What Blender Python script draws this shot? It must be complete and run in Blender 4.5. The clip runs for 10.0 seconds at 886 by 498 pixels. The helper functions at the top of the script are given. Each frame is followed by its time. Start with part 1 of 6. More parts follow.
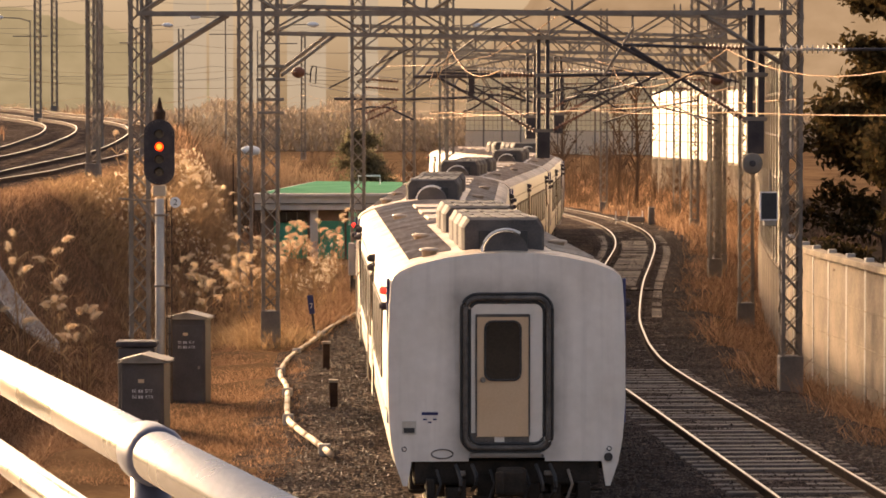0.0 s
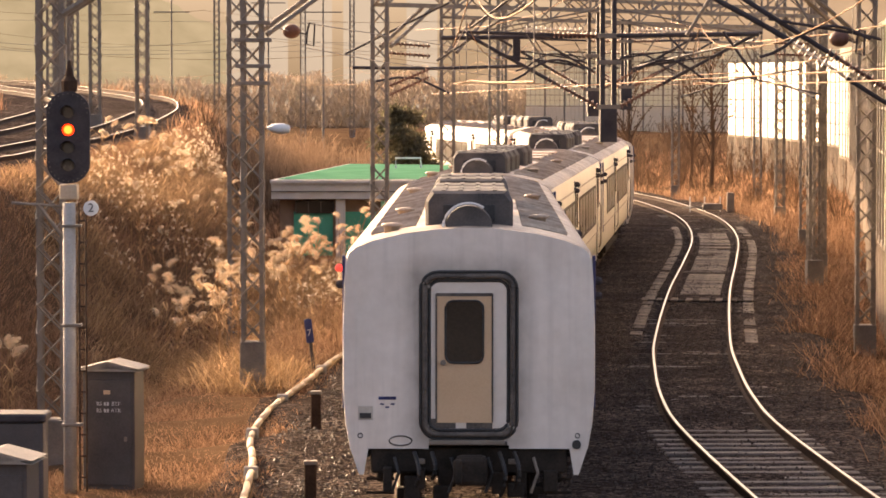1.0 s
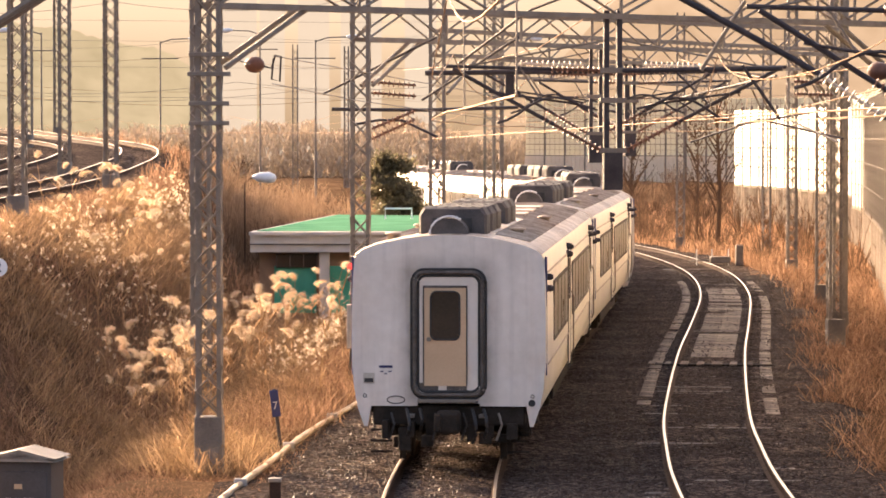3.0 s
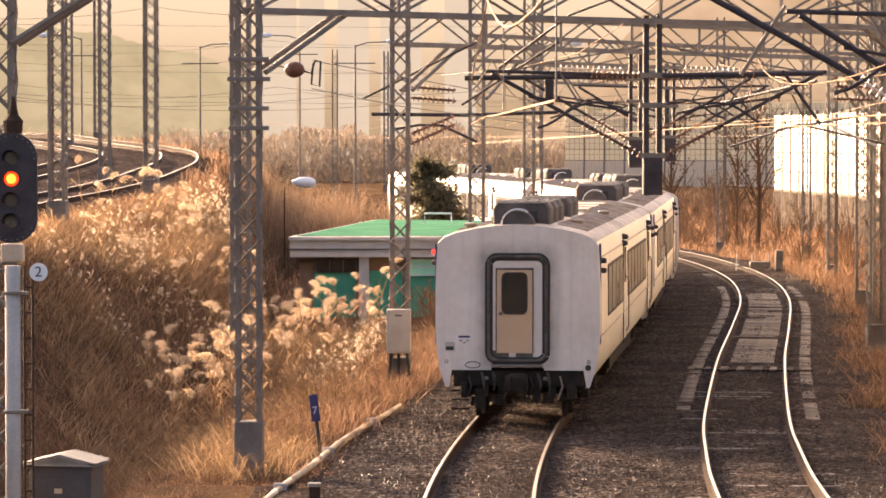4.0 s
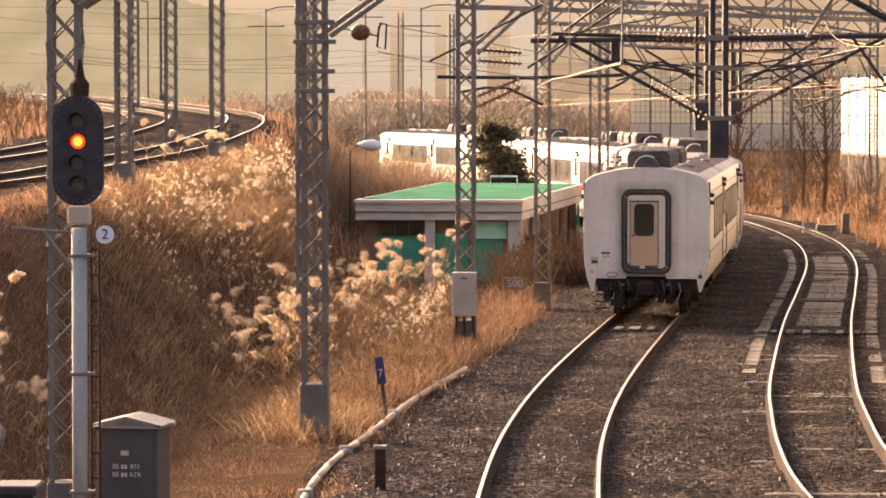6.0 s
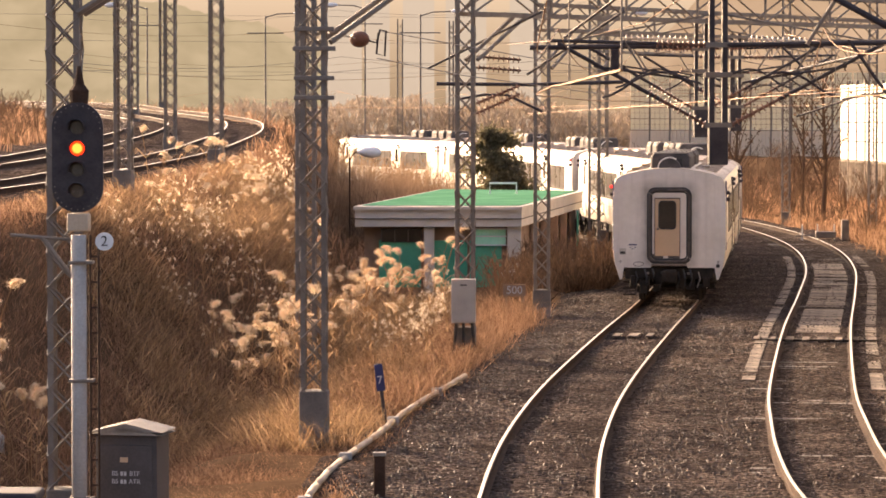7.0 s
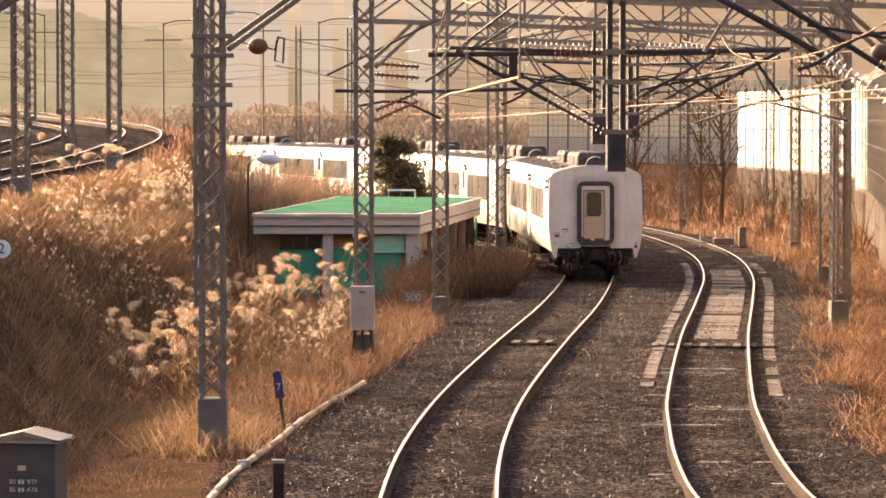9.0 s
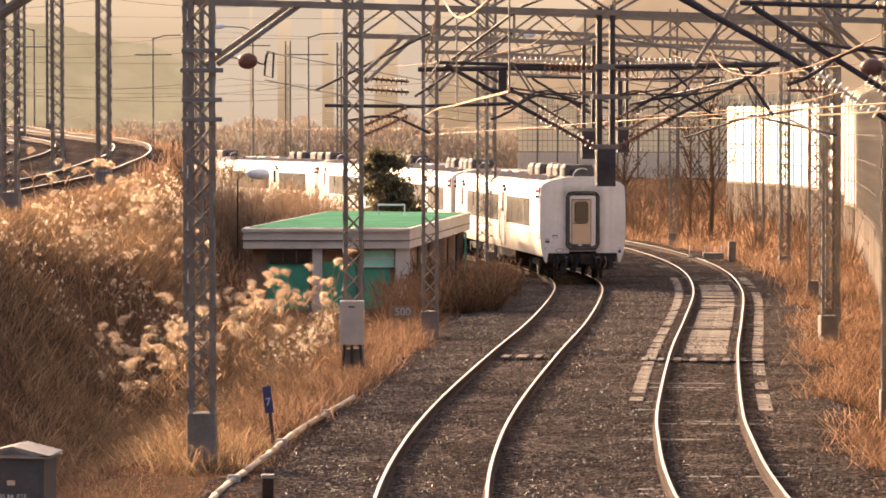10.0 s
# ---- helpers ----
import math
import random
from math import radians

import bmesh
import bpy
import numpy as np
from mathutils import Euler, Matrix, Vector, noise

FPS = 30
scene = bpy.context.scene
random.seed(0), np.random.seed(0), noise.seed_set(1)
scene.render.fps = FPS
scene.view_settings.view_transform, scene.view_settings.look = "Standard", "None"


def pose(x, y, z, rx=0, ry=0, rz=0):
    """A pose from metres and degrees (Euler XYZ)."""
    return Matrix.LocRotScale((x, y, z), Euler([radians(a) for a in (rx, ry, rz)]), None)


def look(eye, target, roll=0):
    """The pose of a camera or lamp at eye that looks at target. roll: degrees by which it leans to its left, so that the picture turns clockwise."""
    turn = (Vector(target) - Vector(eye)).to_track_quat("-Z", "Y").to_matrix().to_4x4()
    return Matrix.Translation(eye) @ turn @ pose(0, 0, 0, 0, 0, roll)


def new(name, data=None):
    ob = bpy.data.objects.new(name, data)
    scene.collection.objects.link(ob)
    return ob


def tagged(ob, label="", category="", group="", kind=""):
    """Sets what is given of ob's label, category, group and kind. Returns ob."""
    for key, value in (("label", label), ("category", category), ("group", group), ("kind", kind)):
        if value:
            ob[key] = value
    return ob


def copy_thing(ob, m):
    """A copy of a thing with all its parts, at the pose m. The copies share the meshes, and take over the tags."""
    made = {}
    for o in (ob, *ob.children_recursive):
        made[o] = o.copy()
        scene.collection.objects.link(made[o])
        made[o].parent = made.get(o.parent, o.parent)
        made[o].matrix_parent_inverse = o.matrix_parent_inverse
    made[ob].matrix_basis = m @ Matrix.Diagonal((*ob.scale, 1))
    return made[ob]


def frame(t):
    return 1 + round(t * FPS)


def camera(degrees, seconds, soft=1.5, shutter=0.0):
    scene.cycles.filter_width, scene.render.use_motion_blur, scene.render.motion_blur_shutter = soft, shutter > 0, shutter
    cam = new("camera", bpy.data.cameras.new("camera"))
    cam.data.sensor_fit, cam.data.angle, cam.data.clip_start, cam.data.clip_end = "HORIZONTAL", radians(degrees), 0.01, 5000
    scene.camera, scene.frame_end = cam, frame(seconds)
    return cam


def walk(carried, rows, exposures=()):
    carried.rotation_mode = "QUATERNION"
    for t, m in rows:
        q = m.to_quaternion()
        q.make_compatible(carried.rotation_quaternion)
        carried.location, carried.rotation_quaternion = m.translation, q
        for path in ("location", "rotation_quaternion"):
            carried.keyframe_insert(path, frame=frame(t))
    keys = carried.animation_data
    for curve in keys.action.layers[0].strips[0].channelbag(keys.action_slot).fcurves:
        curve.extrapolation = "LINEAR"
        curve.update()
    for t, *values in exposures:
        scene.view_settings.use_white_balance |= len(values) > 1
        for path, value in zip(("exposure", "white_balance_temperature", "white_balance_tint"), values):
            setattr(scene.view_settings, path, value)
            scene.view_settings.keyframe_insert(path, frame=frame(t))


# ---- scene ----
# ---- camera and its way ----
cam = camera(14.89, 10.0, soft=1.7)


def eye_row(t, x, y, z, yaw, dip):
    return t, pose(x, y, z, 90 - dip, 0, -yaw)


PATH = [
    (0, -1.092, -25.14, 5.156, 0.979, 2.344),
    (0.1, -1.030, -22.87, 5.165, 0.931, 2.305),
    (0.2, -0.970, -20.53, 5.177, 1.000, 2.511),
    (0.3, -0.909, -18.22, 5.188, 0.966, 2.680),
    (0.4, -0.843, -16.05, 5.193, 0.784, 2.730),
    (0.5, -0.766, -14.10, 5.190, 0.509, 2.828),
    (0.7, -0.563, -10.87, 5.147, 0.302, 2.858),
    (1, -0.262, -7.13, 5.066, -0.112, 2.763),
    (1.2, -0.151, -5.37, 5.051, -0.104, 2.923),
    (1.3, -0.113, -4.68, 5.049, -0.112, 3.253),
    (1.5, -0.054, -3.36, 5.035, -0.422, 3.672),
    (1.8, -0.009, -1.32, 4.967, -0.469, 4.071),
    (2.0, 0.010, 0.00, 4.915, -0.520, 4.023),
    (2.3, 0, 0, 4.9, -0.220, 3.590),
    (2.5, 0, 0, 4.9, -0.115, 2.703),
    (2.7, 0, 0, 4.9, -0.057, 2.225),
    (3.8, 0, 0, 4.9, -0.643, 1.704),
    (4.0, 0, 0, 4.9, -0.789, 1.821),
    (4.5, 0, 0, 4.9, -1.038, 2.157),
    (5.0, 0, 0, 4.9, -1.052, 2.318),
    (5.5, 0, 0, 4.9, -1.316, 2.391),
    (6.0, 0, 0, 4.9, -1.900, 2.449),
    (6.2, 0, 0, 4.9, -2.120, 2.435),
    (7.3, 0, 0, 4.9, -1.520, 2.201),
    (7.5, 0, 0, 4.9, -0.994, 2.113),
    (8.0, 0, 0, 4.9, -0.409, 2.303),
    (8.5, 0, 0, 4.9, -0.058, 2.289),
    (9.0, 0, 0, 4.9, -0.175, 2.215),
    (9.5, 0, 0, 4.9, -0.233, 2.128),
    (10.0, 0, 0, 4.9, 0.001, 1.967),
]
walk(cam, [eye_row(*r) for r in PATH], exposures=[(0, 1.57, 8000, 20), (0.5, 1.84, 7600, 21), (1.0, 1.98, 7500, 22), (1.5, 2.27, 7600, 21), (2.5, 2.36, 7200, 21), (4.0, 2.2, 7100, 22), (5.5, 2.03, 7100, 22), (10, 1.96, 7100, 22)])

# ---- light: low hazy winter sun ahead and to the left ----
SUN_AZ, SUN_EL = radians(-36), radians(16)
world = bpy.data.worlds.new("sky")
scene.world = world
world.use_nodes = True
wn, wl = world.node_tree.nodes, world.node_tree.links
sky = wn.new("ShaderNodeTexSky")
sky.sky_type = 'NISHITA'
sky.sun_disc = False
sky.sun_elevation = SUN_EL
sky.sun_rotation = SUN_AZ
sky.dust_density = 7.0
sky.air_density = 0.7
sky.ozone_density = 0.4
wn["Background"].inputs["Strength"].default_value = 0.15
wl.new(sky.outputs[0], wn["Background"].inputs["Color"])
sun_data = bpy.data.lights.new("sun", 'SUN')
sun_data.energy, sun_data.angle, sun_data.color = 2.5, radians(3.0), (1.0, 0.76, 0.5)
sun = new("sun", sun_data)
SUN_DIR = Vector((math.sin(SUN_AZ) * math.cos(SUN_EL), math.cos(SUN_AZ) * math.cos(SUN_EL), math.sin(SUN_EL)))
sun.matrix_world = look(SUN_DIR * 300, (0, 0, 0))


# ---- materials ----
def mat(name, a, b, scale=4.0, rough=0.7, metal=0.0, bump=0.15, fine=40.0, rnd=0.0, spec=0.5):
    """Two-tone surface: broad stains and fine grain, with relief; rnd varies it from object to object."""
    m = bpy.data.materials.new(name)
    m.use_nodes = True
    n, l = m.node_tree.nodes, m.node_tree.links
    bs = n["Principled BSDF"]
    co = n.new("ShaderNodeTexCoord")
    n1, n2 = n.new("ShaderNodeTexNoise"), n.new("ShaderNodeTexNoise")
    n1.inputs["Scale"].default_value, n2.inputs["Scale"].default_value = scale, fine
    n1.inputs["Detail"].default_value, n2.inputs["Detail"].default_value = 5, 3
    for k in (n1, n2):
        l.new(co.outputs["Object"], k.inputs["Vector"])
    add = n.new("ShaderNodeMath")
    add.operation = 'MULTIPLY_ADD'
    l.new(n2.outputs["Fac"], add.inputs[0])
    add.inputs[1].default_value = 0.45
    l.new(n1.outputs["Fac"], add.inputs[2])
    ramp = n.new("ShaderNodeMapRange")
    ramp.inputs["From Min"].default_value, ramp.inputs["From Max"].default_value = 0.48, 0.98
    l.new(add.outputs[0], ramp.inputs["Value"])
    mix = n.new("ShaderNodeMix")
    mix.data_type = 'RGBA'
    mix.inputs["A"].default_value, mix.inputs["B"].default_value = (*a, 1), (*b, 1)
    l.new(ramp.outputs[0], mix.inputs["Factor"])
    out = mix.outputs["Result"]
    if rnd:
        oi, hs = n.new("ShaderNodeObjectInfo"), n.new("ShaderNodeHueSaturation")
        mr = n.new("ShaderNodeMapRange")
        mr.inputs["To Min"].default_value, mr.inputs["To Max"].default_value = 1 - rnd, 1 + rnd
        l.new(oi.outputs["Random"], mr.inputs["Value"])
        l.new(mr.outputs[0], hs.inputs["Value"])
        l.new(out, hs.inputs["Color"])
        out = hs.outputs[0]
    l.new(out, bs.inputs["Base Color"])
    bs.inputs["Metallic"].default_value = metal
    bs.inputs["Specular IOR Level"].default_value = spec
    rr = n.new("ShaderNodeMapRange")
    rr.inputs["To Min"].default_value, rr.inputs["To Max"].default_value = max(0.05, rough - 0.1), min(1, rough + 0.1)
    l.new(n1.outputs["Fac"], rr.inputs["Value"])
    l.new(rr.outputs[0], bs.inputs["Roughness"])
    if bump:
        bp = n.new("ShaderNodeBump")
        bp.inputs["Strength"].default_value = bump
        bp.inputs["Distance"].default_value = 0.02
        l.new(add.outputs[0], bp.inputs["Height"])
        l.new(bp.outputs[0], bs.inputs["Normal"])
    return m


def leafy(name, a, b, trans=0.5, rough=0.6):
    """Dry blades and leaves: each blade its own tone, part of the light passes through."""
    m = bpy.data.materials.new(name)
    m.use_nodes = True
    n, l = m.node_tree.nodes, m.node_tree.links
    geo, mix = n.new("ShaderNodeNewGeometry"), n.new("ShaderNodeMix")
    mix.data_type = 'RGBA'
    mix.inputs["A"].default_value, mix.inputs["B"].default_value = (*a, 1), (*b, 1)
    l.new(geo.outputs["Random Per Island"], mix.inputs["Factor"])
    d, tr, sh = n.new("ShaderNodeBsdfDiffuse"), n.new("ShaderNodeBsdfTranslucent"), n.new("ShaderNodeMixShader")
    l.new(mix.outputs["Result"], d.inputs["Color"])
    l.new(mix.outputs["Result"], tr.inputs["Color"])
    sh.inputs[0].default_value = trans
    l.new(d.outputs[0], sh.inputs[1])
    l.new(tr.outputs[0], sh.inputs[2])
    l.new(sh.outputs[0], n["Material Output"].inputs["Surface"])
    return m


def glow(name, col, power):
    m = bpy.data.materials.new(name)
    m.use_nodes = True
    bs = m.node_tree.nodes["Principled BSDF"]
    bs.inputs["Base Color"].default_value = (*col, 1)
    bs.inputs["Emission Color"].default_value = (*col, 1)
    bs.inputs["Emission Strength"].default_value = power
    return m


def ballast_mat():
    """Crushed stone: each pebble its own tone, deep gaps, broad oily and dusty patches."""
    m = bpy.data.materials.new("ballast")
    m.use_nodes = True
    n, l = m.node_tree.nodes, m.node_tree.links
    bs = n["Principled BSDF"]
    co, vo, no, ed = n.new("ShaderNodeTexCoord"), n.new("ShaderNodeTexVoronoi"), n.new("ShaderNodeTexNoise"), n.new("ShaderNodeTexVoronoi")
    vo.inputs["Scale"].default_value = ed.inputs["Scale"].default_value = 17.0
    ed.feature = 'DISTANCE_TO_EDGE'
    no.inputs["Scale"].default_value, no.inputs["Detail"].default_value = 0.6, 5
    for k in (vo, no, ed):
        l.new(co.outputs["Object"], k.inputs["Vector"])
    sep, mul, ramp = n.new("ShaderNodeSeparateColor"), n.new("ShaderNodeMath"), n.new("ShaderNodeValToRGB")
    l.new(vo.outputs["Color"], sep.inputs[0])
    mul.operation = 'MULTIPLY'
    l.new(sep.outputs[0], mul.inputs[0])
    mr = n.new("ShaderNodeMapRange")
    mr.inputs["From Min"].default_value, mr.inputs["From Max"].default_value = 0.3, 0.7
    mr.inputs["To Min"].default_value, mr.inputs["To Max"].default_value = 0.55, 1.25
    l.new(no.outputs["Fac"], mr.inputs["Value"])
    l.new(mr.outputs[0], mul.inputs[1])
    l.new(mul.outputs[0], ramp.inputs[0])
    e = ramp.color_ramp.elements
    e[0].color, e[1].color = (0.021, 0.0165, 0.014, 1), (0.17, 0.132, 0.11, 1)
    k = e.new(0.55)
    k.color = (0.066, 0.051, 0.043, 1)
    l.new(ramp.outputs[0], bs.inputs["Base Color"])
    bs.inputs["Roughness"].default_value = 1.0
    bs.inputs["Specular IOR Level"].default_value = 0.0
    bp = n.new("ShaderNodeBump")
    bp.inputs["Strength"].default_value, bp.inputs["Distance"].default_value = 1.0, 0.06
    l.new(ed.outputs["Distance"], bp.inputs["Height"])
    l.new(bp.outputs[0], bs.inputs["Normal"])
    return m


M_SOIL = mat("dry_soil", (0.06, 0.037, 0.022), (0.15, 0.092, 0.052), 0.35, 1.0, 0, 0.6, 9.0, 0, 0.0)
M_BALLAST = ballast_mat()
M_STONE = mat("ballast_stone", (0.02, 0.0155, 0.013), (0.115, 0.09, 0.075), 3.0, 0.55, 0, 0.3, 30, 0, 0.12)
M_RAIL = mat("polished_rail_steel", (0.4, 0.33, 0.24), (0.56, 0.47, 0.36), 2.0, 0.36, 0.75, 0.04, 40, 0, 0.3)
M_RAILSIDE = mat("rusty_rail_web", (0.035, 0.02, 0.013), (0.075, 0.044, 0.029), 5.0, 0.9, 0, 0.2, 40, 0, 0.1)
M_SLEEPER = mat("concrete_sleeper", (0.06, 0.048, 0.04), (0.16, 0.13, 0.108), 3.0, 0.85, 0, 0.3, 25, 0.25)
M_SLAB = mat("stained_walkway_slab", (0.04, 0.032, 0.026), (0.24, 0.192, 0.152), 2.6, 0.95, 0, 0.5, 22, 0.3, 0.1)
M_STEEL = mat("galvanised_steel", (0.135, 0.108, 0.083), (0.24, 0.198, 0.157), 3.0, 0.65, 0.1, 0.1, 40, 0, 0.3)
M_DARKSTEEL = mat("dark_painted_steel", (0.03, 0.025, 0.027), (0.075, 0.062, 0.06), 4.0, 0.65, 0, 0.1, 40, 0, 0.18)
M_CONCRETE = mat("weathered_concrete", (0.26, 0.24, 0.21), (0.45, 0.41, 0.36), 1.5, 0.9, 0, 0.25)
M_WALLCONC = mat("stained_wall_concrete", (0.13, 0.098, 0.07), (0.33, 0.262, 0.195), 1.1, 0.95, 0, 0.3, 12, 0.15, 0.15)
M_CERAMIC = mat("pale_ceramic", (0.5, 0.42, 0.32), (0.7, 0.6, 0.48), 6, 0.3, 0, 0.05)
M_BROWNINS = mat("brown_ceramic", (0.1, 0.045, 0.03), (0.18, 0.085, 0.055), 6, 0.55, 0, 0.05, 40, 0, 0.25)
M_WIRE = mat("copper_wire", (0.22, 0.11, 0.045), (0.3, 0.16, 0.07), 2, 0.65, 0.1, 0, 40, 0, 0.2)
M_WHITE = mat("worn_white_paint", (0.6, 0.525, 0.44), (0.74, 0.66, 0.57), 0.9, 0.5, 0, 0.03, 9)
M_SIDE = mat("cream_side_paint", (0.7, 0.64, 0.53), (0.82, 0.77, 0.66), 1.1, 0.45, 0.3, 0.03, 14, 0, 0.9)
M_ROOF = mat("rusty_sooty_roof", (0.2, 0.135, 0.09), (0.62, 0.5, 0.375), 1.1, 0.55, 0, 0.25, 14, 0, 0.35)
M_AC = mat("grey_unit_casing", (0.045, 0.042, 0.042), (0.12, 0.105, 0.095), 3, 0.75, 0, 0.15, 40, 0, 0.2)
M_BLACK = mat("black_rubber", (0.012, 0.012, 0.012), (0.04, 0.036, 0.033), 5, 0.6, 0, 0.2)
M_UNDER = mat("grimy_underframe", (0.012, 0.01, 0.008), (0.045, 0.035, 0.027), 4, 0.85, 0, 0.3, 40, 0, 0.15)
M_TAN = mat("tan_door_paint", (0.5, 0.33, 0.19), (0.6, 0.41, 0.25), 1.5, 0.45, 0, 0.03)
M_FRAME = mat("grimy_door_surround", (0.035, 0.03, 0.026), (0.15, 0.125, 0.105), 4, 0.7, 0, 0.15, 40, 0, 0.3)
M_GLASS = mat("dark_window_glass", (0.02, 0.018, 0.015), (0.05, 0.04, 0.03), 1, 0.12, 0, 0)
M_SIDEGLASS = mat("hazy_side_glass", (0.018, 0.015, 0.012), (0.04, 0.034, 0.028), 1, 0.3, 0, 0, 40, 0, 0.5)
M_BLUE = mat("blue_paint", (0.012, 0.018, 0.08), (0.02, 0.03, 0.12), 3, 0.4, 0, 0)
M_RED = glow("red_tail_lamp", (0.8, 0.03, 0.02), 0.8)
M_SIGLIT = glow("lit_signal_lens", (1.0, 0.03, 0.004), 1.0)
M_SIGCORE = glow("signal_lens_core", (1.0, 0.17, 0.02), 1.3)
M_SIGOFF = mat("dull_signal_lens", (0.09, 0.08, 0.06), (0.14, 0.12, 0.09), 8, 0.25, 0, 0)
M_CAB = mat("brown_grey_cabinet_paint", (0.055, 0.046, 0.042), (0.1, 0.085, 0.076), 2.5, 0.6, 0, 0.08, 40, 0, 0.25)
M_CABROOF = mat("pale_cabinet_roof", (0.19, 0.155, 0.12), (0.31, 0.26, 0.205), 4, 0.7, 0, 0.05, 40, 0, 0.3)
M_LETTER = mat("faded_white_lettering", (0.4, 0.38, 0.36), (0.6, 0.57, 0.53), 20, 0.7, 0, 0)
M_DUCT = mat("pale_cable_duct", (0.38, 0.28, 0.18), (0.54, 0.42, 0.29), 2, 0.7, 0, 0.2)
M_PLINTH = mat("stained_plinth_concrete", (0.12, 0.1, 0.08), (0.24, 0.2, 0.165), 2.0, 0.9, 0, 0.25)
M_BOX = mat("beige_box_paint", (0.36, 0.31, 0.25), (0.48, 0.42, 0.35), 3, 0.55, 0, 0.05)
M_FASCIA = mat("cream_fascia", (0.42, 0.37, 0.3), (0.56, 0.5, 0.42), 2, 0.7, 0, 0.1)
M_GREENROOF = mat("green_roof_coating", (0.06, 0.18, 0.1), (0.11, 0.27, 0.16), 0.8, 1.0, 0, 0.1, 40, 0, 0.0)
M_GREENWALL = mat("green_sheeting", (0.02, 0.26, 0.15), (0.05, 0.4, 0.24), 1.2, 0.5, 0, 0.3)
M_BRICK = mat("brown_render", (0.2, 0.12, 0.07), (0.3, 0.19, 0.12), 3, 0.85, 0, 0.2)
M_LITGLASS = mat("painted_lit_window", (0.25, 0.75, 0.5), (0.5, 0.9, 0.7), 2, 0.2, 0, 0)
M_PLATE = mat("white_plate", (0.6, 0.6, 0.58), (0.75, 0.74, 0.7), 4, 0.5, 0, 0)
M_HAZEBASE = mat("haze_paled_base", (0.6, 0.48, 0.34), (0.68, 0.55, 0.4), 0.2, 0.9, 0, 0, 2)
M_GRASS = leafy("dry_grass", (0.095, 0.055, 0.032), (0.4, 0.24, 0.15), 0.6)
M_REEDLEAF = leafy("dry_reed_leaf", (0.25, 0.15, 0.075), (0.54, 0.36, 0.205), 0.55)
M_PLUME = leafy("reed_plume", (0.68, 0.52, 0.34), (0.9, 0.75, 0.56), 0.6)
M_TWIG = leafy("bare_twigs", (0.08, 0.05, 0.032), (0.2, 0.125, 0.075), 0.15)
M_FIR = leafy("dark_fir_needles", (0.1, 0.088, 0.052), (0.19, 0.165, 0.1), 0.6)
M_DARKLEAF = leafy("dark_winter_foliage", (0.03, 0.025, 0.012), (0.1, 0.065, 0.028), 0.3)
M_BARK = mat("bark", (0.07, 0.05, 0.035), (0.15, 0.11, 0.08), 4, 0.9, 0, 0.6)


def panel_mat(name, base, metal):
    m = bpy.data.materials.new(name)
    m.use_nodes = True
    n, l = m.node_tree.nodes, m.node_tree.links
    bs = n["Principled BSDF"]
    bs.inputs["Base Color"].default_value = (*base, 1)
    bs.inputs["Metallic"].default_value = metal
    bs.inputs["Roughness"].default_value = 0.58
    tr, sh, no = n.new("ShaderNodeBsdfTranslucent"), n.new("ShaderNodeMixShader"), n.new("ShaderNodeTexNoise")
    no.inputs["Scale"].default_value = 0.7
    mr = n.new("ShaderNodeMapRange")
    mr.inputs["To Min"].default_value, mr.inputs["To Max"].default_value = 0.2, 0.45
    l.new(no.outputs["Fac"], mr.inputs["Value"])
    tr.inputs["Color"].default_value = (1.0, 0.92, 0.76, 1)
    l.new(mr.outputs[0], sh.inputs[0])
    l.new(bs.outputs[0], sh.inputs[1])
    l.new(tr.outputs[0], sh.inputs[2])
    l.new(sh.outputs[0], n["Material Output"].inputs["Surface"])
    return m


# Whiter, more metallic copy of the near panel; paints sun glare on far panels.
M_GLAREPANEL = panel_mat("glare_barrier_panel", (0.9, 0.86, 0.76), 0.85)
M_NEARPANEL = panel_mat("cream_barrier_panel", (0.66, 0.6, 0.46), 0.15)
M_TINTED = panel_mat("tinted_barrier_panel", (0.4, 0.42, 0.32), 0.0)


